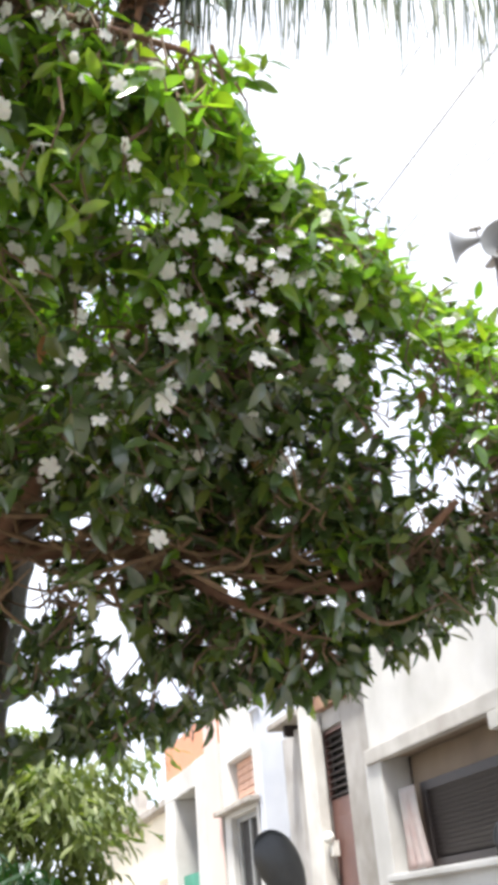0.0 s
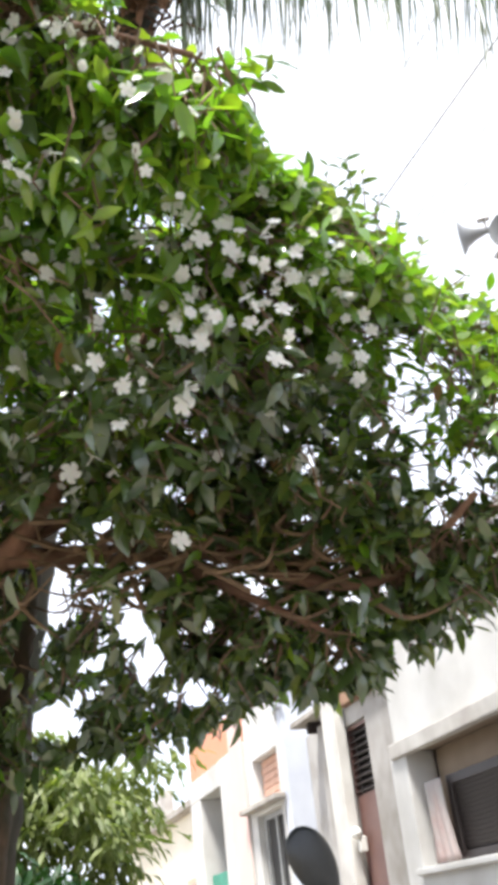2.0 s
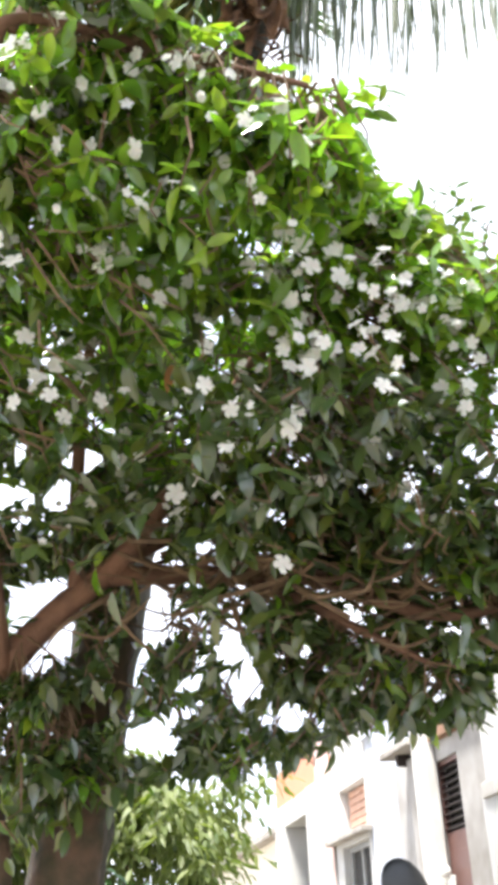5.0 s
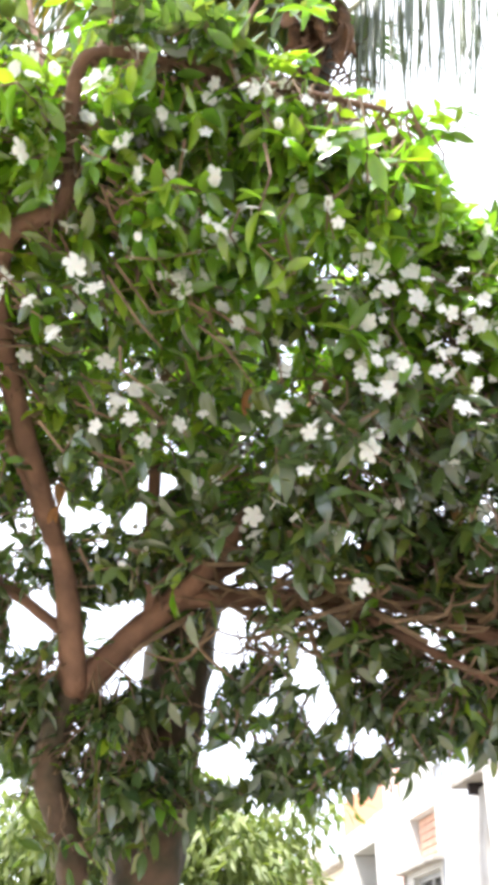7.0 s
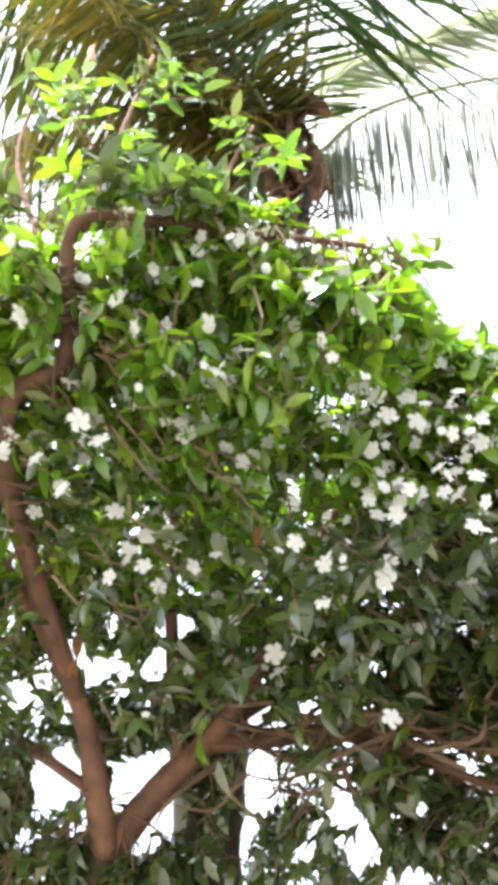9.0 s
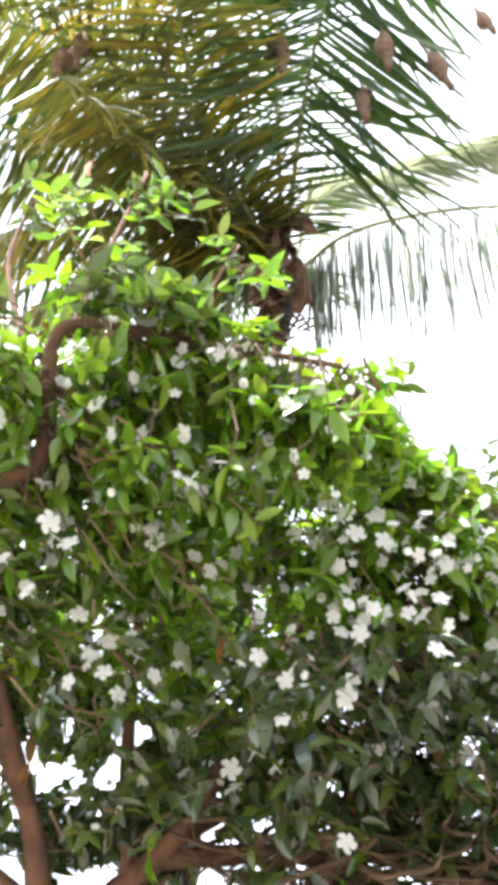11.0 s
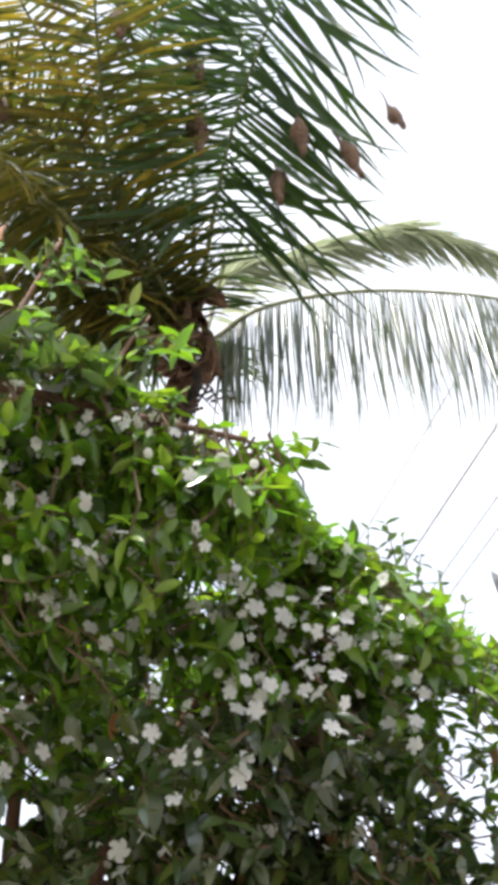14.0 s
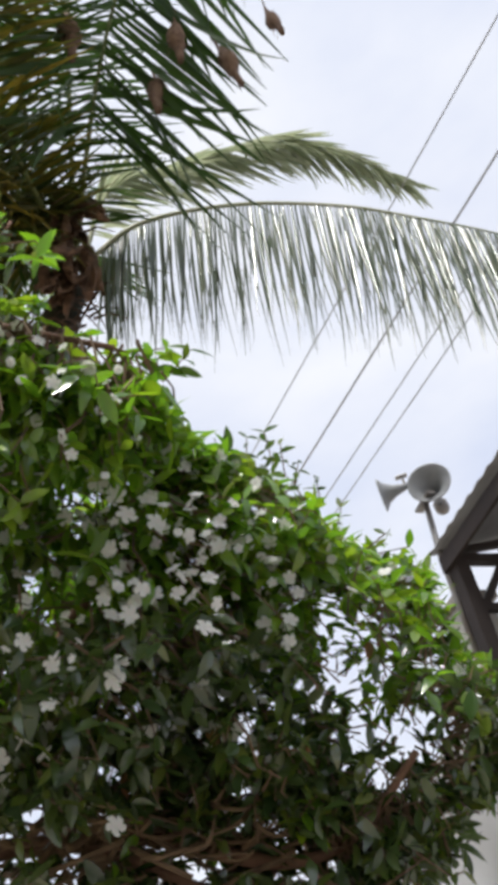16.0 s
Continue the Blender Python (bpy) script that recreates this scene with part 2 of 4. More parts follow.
def tube_data(pts, r0, r1, sides=8, wobble=0.0, rng=None, rings=0.0, base=0):
    """Vertices and faces of a tapering tube along points."""
    vs, fs, n = [], [], len(pts)
    for i, p in enumerate(pts):
        d = (pts[min(i + 1, n - 1)] - pts[max(i - 1, 0)]).normalized()
        ax = d.cross(Vector((0.31, 0.17, 0.93)))
        ax = ax.normalized() if ax.length > 1e-4 else Vector((1, 0, 0))
        ay = d.cross(ax)
        r = r0 + (r1 - r0) * i / max(n - 1, 1)
        if rings:
            r *= 1 + rings * (1 if i % 3 == 0 else -0.5)
        for k in range(sides):
            a = 2 * math.pi * k / sides
            q = r * (1 + (rng.uniform(-wobble, wobble) if rng else 0))
            vs.append(p + (ax * math.cos(a) + ay * math.sin(a)) * q)
    for i in range(n - 1):
        for k in range(sides):
            a, b = base + i * sides + k, base + i * sides + (k + 1) % sides
            fs.append((a, b, b + sides, a + sides))
    fs.append(tuple(base + k for k in reversed(range(sides))))
    fs.append(tuple(base + (n - 1) * sides + k for k in range(sides)))
    return vs, fs


def tube(name, pts, r0, r1, material, parent=None, sides=8, wobble=0.0, rng=None, rings=0.0, label="", kind=""):
    vs, fs = tube_data(pts, r0, r1, sides, wobble, rng, rings)
    return part(name, mesh_of(name, vs, fs, material, True), material, parent, label, kind)


def leaf_template(length, width, curl, fold, stations=5):
    """One leaf along +x, its face up: pointed ellipse, folded at the midrib, tip bent down."""
    vs, fs = [], []
    for i in range(stations + 1):
        t = i / stations
        w = width * 0.5 * math.sin(math.pi * min(1, 0.04 + t * 0.96)) ** 0.8 * (1.12 - 0.35 * t)
        if i == stations:
            w = 0.0
        x, z = length * t, -curl * length * t * t
        vs += [(x, w, z + fold * w), (x, 0, z), (x, -w, z + fold * w)]
    for i in range(stations):
        a = 3 * i
        fs += [(a + 1, a + 4, a + 3, a), (a + 2, a + 5, a + 4, a + 1)]
    return np.array(vs), fs


def frame_from(direction, up):
    x = direction.normalized()
    y = up.cross(x)
    y = y.normalized() if y.length > 1e-3 else Vector((0, 1, 0))
    return Matrix((x, y, x.cross(y))).transposed()


def scatter(name, templates, placed, material, parent, label="", kind="stuff"):
    """Many copies of template pieces joined into one mesh; placed: (template, 4x4 matrix)."""
    vs, fs, base = [], [], 0
    for k, m in placed:
        tv, tf = templates[k]
        a = np.array(m)
        vs.append(tv @ a[:3, :3].T + a[:3, 3])
        fs += [tuple(base + i for i in f) for f in tf]
        base += len(tv)
    return part(name, mesh_of(name, np.concatenate(vs).tolist(), fs, material, True), material, parent, label, kind)


# ---- ground ----
tagged(part("ground", boxes([(-1500, 1500, -1500, 1500, -0.3, 0.0)]), M_EARTH), "pale earth ground reaching the horizon, unseen, toned to bounce light", "ground", kind="structure")
FRONT = pose(3.3 * math.cos(radians(18)), 3.3 * math.sin(radians(18)), 0, 0, 0, -72)   # x towards the viewer along the fronts, y into the houses
tagged(part("road", boxes([(-60, 30, -3.9, -0.9, -0.1, 0.012)]), M_ROAD, m=FRONT), "narrow grey concrete lane along the houses, unseen, toned to bounce light", "road", kind="structure")

# ---- houses along the lane ----
def walls(items, material, parent, label="", bevel=0.01):
    for it in items:
        part("wall", boxes([it], bevel), material, parent, label)


def house(label):
    return tagged(empty("house", FRONT), label, "house")


# near house: white, with a deep shaded window recess under a concrete sunshade
h = house("white plastered single-storey house with a deep shuttered window recess")
walls([(-7.84, -7.52, 0, 0.25, 0, 2.45), (-7.52, 4.0, 0, 0.25, 0, 1.55), (-7.84, 4.0, 0.06, 0.3, 2.45, 3.75),
       (-3.2, 4.0, 0, 0.25, 1.55, 2.45), (-7.84, -7.69, 0.3, 5.0, 0, 3.75), (3.8, 4.0, 0.3, 5.0, 0, 3.75)], M_WHITE, h)
walls([(-7.51, 3.8, 0.26, 0.4, 1.6, 2.44)], M_SOFFIT, h, "brown back wall of the recess, shade put into its colour")
part("roof", boxes([(-7.68, 3.79, 0.31, 4.9, 3.45, 3.6)]), M_CONC, h)
walls([(-7.68, 3.79, 4.91, 5.1, 0, 3.7)], M_WHITE2, h)
part("sunshade", boxes([(-7.76, 4.0, -0.03, 0.055, 2.41, 2.53), (-5.68, 4.0, -0.04, 0.05, 2.3, 2.409)], 0.01), M_WHITE2, h, "white concrete sunshade edge")
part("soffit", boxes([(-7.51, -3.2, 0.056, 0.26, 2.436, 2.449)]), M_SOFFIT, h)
part("sill", boxes([(-7.56, -3.15, -0.05, 0.26, 1.53, 1.58)], 0.012), M_WHITE, h)
sh = part("shutter", boxes([(-7.16, -7.08, 0.14, 0.20, 1.58, 2.19), (-5.6, -5.52, 0.14, 0.20, 1.6, 2.19), (-3.4, -3.3, 0.14, 0.20, 1.6, 2.19),
                            (-7.08, -3.4, 0.14, 0.20, 2.12, 2.19), (-7.08, -3.4, 0.14, 0.20, 1.6, 1.65)], 0.006), M_SLAT, h, "dark slatted window shutter, recess shade put into its colour")
slat = boxes([(-0.74, 0.74, -0.004, 0.004, -0.02, 0.02)])
slat_me = part("slat", slat, M_SLAT, sh, m=pose(-6.34, 0.17, 1.68, 28)).data
for cx, half in ((-6.34, 0.74), (-4.46, 1.03)):
    for i in range(14):
        if i or cx > -5:
            part("slat", slat_me, M_SLAT, sh, m=pose(cx, 0.17, 1.68 + i * 0.0325, 28) @ Matrix.Diagonal((half / 0.74, 1, 1, 1)))
part("unlit_backing", boxes([(-7.18, -3.3, 0.215, 0.235, 1.6, 2.19)]), M_DARK, h)
# hanging cloth with wavy folds, gathered to one side of the recess
cv, cf = [], []
for i in range(17):
    for j in range(13):
        u, v = i / 16, j / 12
        edge = -7.03 - 0.10 * v - 0.03 * math.sin(v * 3.0)
        x = -7.46 + (edge + 7.46) * u
        cv.append((x, 0.09 + 0.012 * math.sin(u * 22 + v * 2), 1.6 + 0.58 * v))
for i in range(16):
    for j in range(12):
        a0 = i * 13 + j
        cf.append((a0, a0 + 13, a0 + 14, a0 + 1))
cloth_me = mesh_of("window_cloth", cv, cf, M_CLOTH, True)
cl = part("window_cloth", cloth_me, M_CLOTH, m=FRONT)
cl.modifiers.new("thick", "SOLIDIFY").thickness = 0.006
tagged(cl, "faded pale cloth hung in the window recess", "curtain")

# low wall with the narrow brown door
h = house("low bare-plaster passage wall with a narrow brown door")
walls([(-9.90, -9.12, 0.12, 0.3, 0, 3.1), (-8.56, -7.85, 0.12, 0.3, 0, 3.1), (-9.12, -8.56, 0.12, 0.3, 2.93, 3.1)], M_GREY, h)
part("pier", boxes([(-9.40, -9.05, 0.0, 0.115, 0, 3.3)], 0.015), M_WHITE2, h, "whitewashed brick pier")
part("beam", boxes([(-9.04, -7.85, 0.05, 0.32, 3.102, 3.24)], 0.008), M_RUST, h, "rust-stained brown beam")
d = part("door", boxes([(-9.115, -8.565, 0.16, 0.195, 0.02, 2.31)], 0.004), M_DOOR, h, "brown painted door leaf")
part("panel", boxes([(-9.05, -8.63, 0.15, 0.16, 0.25, 1.1), (-9.05, -8.63, 0.15, 0.16, 1.25, 2.15)], 0.004), M_DOOR, d)
lv = part("louvre_frame", boxes([(-9.118, -9.09, 0.15, 0.20, 2.312, 2.925), (-8.59, -8.562, 0.15, 0.20, 2.312, 2.925), (-9.09, -8.59, 0.15, 0.20, 2.89, 2.925)]), M_DOOR, h)
part("unlit_backing", boxes([(-9.11, -8.57, 0.22, 0.23, 2.31, 2.925)]), M_DARK, h)
for i in range(9):
    part("slat", boxes([(-0.25, 0.25, -0.03, 0.03, -0.005, 0.005)]), M_SLAT, lv, m=pose(-8.84, 0.175, 2.35 + i * 0.064, 40))
wl_ = tagged(empty("wall_lamp", FRONT), "small white round wall lamp on plaster", "lamp")
bm = bmesh.new(); bmesh.ops.create_uvsphere(bm, u_segments=16, v_segments=10, radius=0.055)
part("globe", bm, M_BULB, wl_, smooth=True, m=pose(-8.96, 0.04, 1.98))
part("base", boxes([(-8.995, -8.925, 0.05, 0.12, 1.82, 1.95)], 0.008), M_WHITE2, wl_)

# recessed grey wall with a projecting slab
h = house("recessed grey plaster wall under a projecting concrete slab")
walls([(-10.74, -9.91, 0.27, 0.5, 0, 3.15)], M_GREY, h)
part("canopy", boxes([(-10.30, -9.405, -0.04, 0.5, 3.16, 3.22)], 0.01), M_CONC, h, "thin weathered concrete canopy")
part("bracket", boxes([(-10.0, -9.93, 0.04, 0.27, 3.05, 3.158)], 0.006), M_TIMBER, h)
part("bracket", boxes([(-9.5, -9.43, 0.04, 0.12, 3.05, 3.158)], 0.006), M_TIMBER, h)

# white house with a terracotta screen over a window
h = house("white house with shade-tinted side wall and terracotta screen panel")
walls([(-12.42, -12.14, 0, 0.25, 0, 4.4), (-11.05, -10.95, 0, 0.25, 0, 4.4), (-12.14, -11.05, 0, 0.25, 3.13, 4.4), (-12.14, -11.05, 0, 0.25, 2.5, 2.62),
                    (-12.14, -11.05, 0, 0.25, 0, 0.9)], M_WHITE, h)
walls([(-10.95, -10.75, 0.012, 3.5, 0, 4.42)], M_WHITE_SHADE, h, "white side wall, bluish shade put into its colour")
part("roof", boxes([(-12.4, -10.96, 0.26, 3.5, 4.1, 4.25)]), M_CONC, h)
part("coping", boxes([(-12.46, -10.72, -0.04, 0.3, 4.421, 4.5)], 0.01), M_WHITE_SHADE, h)
part("coping", boxes([(-10.98, -10.70, -0.03, 0.02, 3.5, 3.56)], 0.01), M_WHITE_SHADE, h)
scr = part("screen", boxes([(-12.14, -11.05, 0.14, 0.2, 2.62, 3.13)]), M_TILE, h, "pinkish terracotta screen panel")
br = None
for j in range(6):
    for i in range(4):
        x = -12.13 + 0.14 + i * 0.265 + (0.05 if j % 2 else 0) * 0.5
        mm = pose(x, 0.12, 2.665 + j * 0.083)
        if br is None:
            br = part("brick", boxes([(-0.125, 0.125, -0.012, 0.02, -0.036, 0.036)], 0.004), M_TILE, scr, m=mm).data
        else:
            part("brick", br, M_TILE, scr, m=mm)
part("sunshade", boxes([(-12.48, -10.85, -0.13, 0.0, 2.55, 2.61)], 0.012), M_CONC, h, "grey concrete window sunshade")
wdw = part("window", boxes([(-12.14, -12.04, 0.08, 0.16, 0.9, 2.5), (-11.16, -11.05, 0.08, 0.16, 0.9, 2.5), (-11.64, -11.58, 0.08, 0.16, 0.9, 2.5), (-12.04, -11.16, 0.08, 0.16, 2.44, 2.5), (-12.04, -11.16, 0.08, 0.16, 0.9, 0.96)], 0.005), M_FRAME, h, "grey-framed dark window")
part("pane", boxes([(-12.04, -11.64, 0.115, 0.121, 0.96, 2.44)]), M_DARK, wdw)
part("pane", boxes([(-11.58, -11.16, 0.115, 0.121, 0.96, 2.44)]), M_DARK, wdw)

# pale portico house with an orange parapet
h = house("white portico house with pale pink pilaster and orange parapet")
part("pilaster", boxes([(-13.82, -12.44, -0.02, 0.3, 0, 3.44)], 0.012), M_WHITE, h)
part("pilaster", boxes([(-13.15, -12.435, -0.032, -0.021, 0, 3.9)], 0.004), M_PINK, h, "pale pink painted strip")
part("beam", boxes([(-16.0, -13.82, 0.0, 0.3, 3.12, 3.44)], 0.012), M_WHITE, h)
part("parapet", boxes([(-16.0, -13.02, 0.03, 0.2, 3.442, 3.95)], 0.012), M_ORANGE, h, "orange painted parapet")
part("column", boxes([(-15.98, -15.3, 0.0, 0.36, 0, 3.12)], 0.015), M_WHITE, h, "square white portico column")
walls([(-16.0, -12.44, 1.9, 2.1, 0, 3.1), (-12.65, -12.45, 0.31, 1.9, 0, 3.1)], M_WHITE, h)
part("roof", boxes([(-16.0, -12.44, 0.31, 2.2, 3.13, 3.3)]), M_WHITE2, h)
part("gate", boxes([(-15.28, -13.84, 0.1, 0.14, 0, 2.06)], 0.006), M_GREEN, h, "green sheet-metal gate")
part("window", boxes([(-14.6, -13.9, 1.86, 1.9, 1.5, 2.55)], 0.005), M_FRAME, h)

# far cream house
h = house("cream house farther down the lane with a small concrete canopy")
walls([(-26, -16.05, 0.5, 0.75, 0, 3.3), (-26, -25.7, 0.76, 4.5, 0, 3.3)], M_CREAM, h)
part("roof", boxes([(-26.2, -16.0, 0.3, 4.6, 3.302, 3.42)], 0.012), M_CONC, h)
part("canopy", boxes([(-20.3, -16.1, 0.0, 0.5, 1.95, 2.02)], 0.012), M_CONC, h, "grey concrete canopy slab")
part("door", boxes([(-18.9, -18.0, 0.44, 0.5, 0, 2.2)], 0.006), M_TILE, h, "brown door")
part("window", boxes([(-17.6, -16.9, 0.45, 0.5, 1.3, 2.3)], 0.006), M_FRAME, h)
part("gate", boxes([(-17.6, -16.1, 0.05, 0.09, 0, 2.02)], 0.006), M_GREEN, h, "green sheet-metal gate")
part("parapet", boxes([(-24.5, -20, 0.32, 0.5, 3.421, 3.9)], 0.01), M_WHITE2, h)

# rooftop shed of the near house
h = tagged(empty("roof_shed", FRONT), "open sheet-roofed shed on dark posts on the rooftop", "shed")
for px in (-4.58, -2.5, -0.56):
    part("post", boxes([(px, px + 0.1, 0.0, 0.1, 3.752, 4.598)], 0.006), M_TIMBER, h)
    part("post", boxes([(px, px + 0.1, 2.4, 2.5, 3.602, 5.12)], 0.006), M_TIMBER, h)
    part("tie_beam", boxes([(px + 0.01, px + 0.09, 0.0, 2.55, 4.6, 4.655)], 0.005), M_TIMBER, h)
    part("king_post", boxes([(px + 0.02, px + 0.08, 0.42, 0.48, 4.656, 4.75)], 0.004), M_TIMBER, h)
part("rail", boxes([(-4.56, -4.5, 0.1, 2.4, 4.23, 4.28)], 0.005), M_TIMBER, h)
part("eave_board", boxes([(-4.6, -0.3, -0.035, -0.004, 4.56, 4.68)], 0.005), M_TIMBER, h)
part("brace", boxes([(-0.025, 0.025, -0.025, 0.025, 0, 0.5)], 0.004), M_TIMBER, h, m=pose(-4.53, 0.07, 4.2, -38))
for i in range(5):
    part("rafter", boxes([(-0.025, 0.025, 0, 2.7, -0.05, 0.0)], 0.004), M_TIMBER, h, m=pose(-4.53 + i * 1.03, -0.02, 4.70, 11))
for i in range(4):
    part("purlin", boxes([(-4.6, -0.3, -0.02, 0.02, 0.0, 0.035)], 0.004), M_TIMBER, h, m=pose(0, 0.06 + 0.8 * i, 4.712 + 0.1555 * i, 11))
cv, cf = [], []
for i in range(121):
    x = -4.64 + i * 0.036
    cv += [(x, -0.07, 4.735 + 0.008 * math.sin(i * 1.57)), (x, 2.75, 5.283 + 0.008 * math.sin(i * 1.57))]
    if i:
        cf.append((2 * i - 2, 2 * i, 2 * i + 1, 2 * i - 1))
rs = part("roof", mesh_of("roof", cv, cf, M_SHEET, True), M_SHEET, h, "grey corrugated roofing sheet")
rs.modifiers.new("thick", "SOLIDIFY").thickness = 0.006
h = tagged(empty("roof_post", FRONT), "pale weathered concrete post on the rooftop", "post")
part("shaft", boxes([(-4.95, -4.68, 0.08, 0.32, 3.75, 4.42)], 0.02), M_WHITE2, h)
part("cap", boxes([(-4.98, -4.65, 0.05, 0.35, 4.421, 4.48)], 0.012), M_CONC, h)

# ---- loudspeakers on a pole ----
def lathe(profile, sides=28):
    """A bmesh turned round the z axis from (radius, height) pairs."""
    bm = bmesh.new()
    rings = [[bm.verts.new((r * math.cos(2 * math.pi * k / sides), r * math.sin(2 * math.pi * k / sides), z)) for k in range(sides)] for r, z in profile]
    for p, q in zip(rings, rings[1:]):
        for k in range(sides):
            bm.faces.new((p[k], p[(k + 1) % sides], q[(k + 1) % sides], q[k]))
    return bm


def horn(m, parent):
    o = part("horn", lathe([(0.018, -0.30), (0.03, -0.22), (0.055, -0.12), (0.10, -0.04), (0.158, 0.0), (0.168, 0.004), (0.168, -0.01), (0.158, -0.012), (0.104, -0.055), (0.062, -0.13), (0.036, -0.23), (0.026, -0.3), (0.018, -0.30)]), M_HORN, parent, smooth=True, m=m)
    part("driver", lathe([(0.0, -0.42), (0.05, -0.42), (0.058, -0.40), (0.058, -0.33), (0.04, -0.30), (0.0, -0.30)], 20), M_STEEL, o, smooth=True)
    part("bracket", boxes([(-0.012, 0.012, 0.02, 0.14, -0.26, -0.235), (-0.03, 0.03, 0.125, 0.14, -0.3, -0.18)], 0.003), M_STEEL, o)
    return o


ls = tagged(empty("loudspeaker", FRONT @ pose(-4.55, 0.14, 3.75)), "grey twin-horn loudspeaker on a thin steel pole", "loudspeaker")
tube("pole", [Vector((-0.12, -0.10, -0.1)), Vector((-0.05, -0.14, 0.99)), Vector((0.0, -0.14, 1.37))], 0.024, 0.02, M_STEEL, ls, 10)
horn(pose(0.12, -0.14, 1.45, 90, 0, 50) @ Matrix.Scale(0.9, 4), ls)
horn(pose(-0.225, -0.31, 1.61, 90, 0, -36) @ Matrix.Scale(0.72, 4), ls)
part("clamp", boxes([(-0.10, 0.12, -0.18, -0.12, 1.355, 1.378)], 0.004), M_STEEL, ls)

# ---- overhead cables ----
AX = Vector((-math.sin(radians(24)), math.cos(radians(24)), 0))
for p, r in (((2.75, 3.22, 7.5), 0.006), ((3.0, 4.14, 7.5), 0.010), ((2.74, 5.85, 7.5), 0.007), ((3.08, 5.66, 7.5), 0.007)):
    c = Vector(p)
    pts = [c + AX * s + Vector((0, 0, 0.0009 * (s * s) - 0.0009 * 16)) for s in (-30, -22, -15, -9, -4, 0, 4, 9, 15, 22, 30, 40)]
    tagged(tube("overhead_cable", pts, r, r, M_WIRE, None, 6), "thin overhead cable strung along the lane, lightened for sky glare", "cable", "overhead cables")
for s in (-30, 40):
    o = Vector((2.85, 4.7, 0)) + AX * s
    up = tagged(empty("utility_pole", pose(o.x, o.y, 0, 0, 0, 24)), "grey concrete utility pole carrying overhead cables", "utility pole")
    tube("shaft", [Vector((0, 0, 0)), Vector((0, 0, 4)), Vector((0, 0, 9.4))], 0.16, 0.09, M_CONC, up, 10)
    part("crossarm", boxes([(-1.4, 1.4, -0.05, 0.05, 8.5 if s > 0 else 7.9, 8.6 if s > 0 else 8.0)], 0.008), M_STEEL, up)

# ---- parked scooter: its mirror stands into view ----
SC = pose(0.02, 2.35, 0, 0, 0, 25)
sc = tagged(empty("scooter", SC), "parked black scooter with round black mirrors", "scooter")
for x, s in ((-0.07, -1), (0.55, 1)):
    st = [Vector((x + 0.05 * s * -1, 0.0, 1.0)), Vector((x, -0.02, 1.16)), Vector((x, -0.03, 1.37))]
    tube("mirror_stem", st, 0.007, 0.006, M_BLACK, sc, 8)
    bm = bmesh.new()
    bmesh.ops.create_uvsphere(bm, u_segments=28, v_segments=16, radius=1.0)
    for v in bm.verts:
        if v.co.y > 0.1:
            v.co.y = 0.1
        v.co.x *= 1 + 0.18 * v.co.z
    mh = part("mirror_shell", bm, M_BLACK, sc, smooth=True, m=pose(x + 0.015, -0.045, 1.412, 0, -28, 0) @ Matrix.Diagonal((0.050, 0.03, 0.082, 1)))
    bm = bmesh.new()
    bmesh.ops.create_circle(bm, cap_ends=True, radius=0.9, segments=28, matrix=pose(0, 0.13, 0, 90))
    part("mirror_glass", bm, M_MIRROR, mh)
tube("handlebar", curve_points([(-0.10, 0.02, 0.99), (0.05, 0.05, 1.02), (0.24, 0.1, 0.98), (0.43, 0.05, 1.02), (0.58, 0.02, 0.99)]), 0.014, 0.014, M_BLACK, sc, 10)
part("apron", boxes([(0.06, 0.42, 0.14, 0.24, 0.3, 0.98)], 0.05), M_BODY, sc, "glossy black front apron")
part("floorboard", boxes([(0.08, 0.40, -0.35, 0.16, 0.26, 0.32)], 0.02), M_BLACK, sc)
part("body", boxes([(0.06, 0.42, -1.15, -0.35, 0.3, 0.68)], 0.08), M_BODY, sc, "glossy black rear body")
part("seat", boxes([(0.09, 0.39, -1.12, -0.36, 0.68, 0.79)], 0.05), M_BLACK, sc)
tube("steering_column", [Vector((0.24, 0.34, 0.3)), Vector((0.24, 0.2, 0.7)), Vector((0.24, 0.1, 0.98))], 0.03, 0.03, M_BLACK, sc, 10)
for y in (0.36, -0.9):
    bm = lathe([(0.12, -0.04), (0.21, -0.05), (0.235, -0.02), (0.235, 0.02), (0.21, 0.05), (0.12, 0.04), (0.12, -0.04)], 28)
    wh = part("wheel", bm, M_BLACK, sc, smooth=True, m=pose(0.24, y, 0.235, 0, 90, 0))
    part("rim", lathe([(0.0, -0.025), (0.12, -0.035), (0.12, 0.035), (0.0, 0.025)], 20), M_STEEL, wh)


# ---- coconut palm ----
rp = random.Random(11)
palm = tagged(empty("coconut_palm", pose(-1.70, 4.75, 0)), "tall leaning coconut palm with drooping fronds", "palm tree")
BASE = Vector((-1.70, 4.75, 0))
tk = [v - BASE for v in curve_points([(-1.70, 4.75, -0.05), (-1.52, 4.75, 1.78), (-1.30, 4.70, 3.15), (-1.10, 4.60, 4.28), (-0.78, 4.45, 5.59), (-0.40, 4.28, 6.65)], 14)]
tube("trunk", tk, 0.2, 0.12, M_PALMBARK, palm, 14, 0.04, rp, 0.03, "grey-brown ringed leaning trunk, darkened in colour for crown shade")


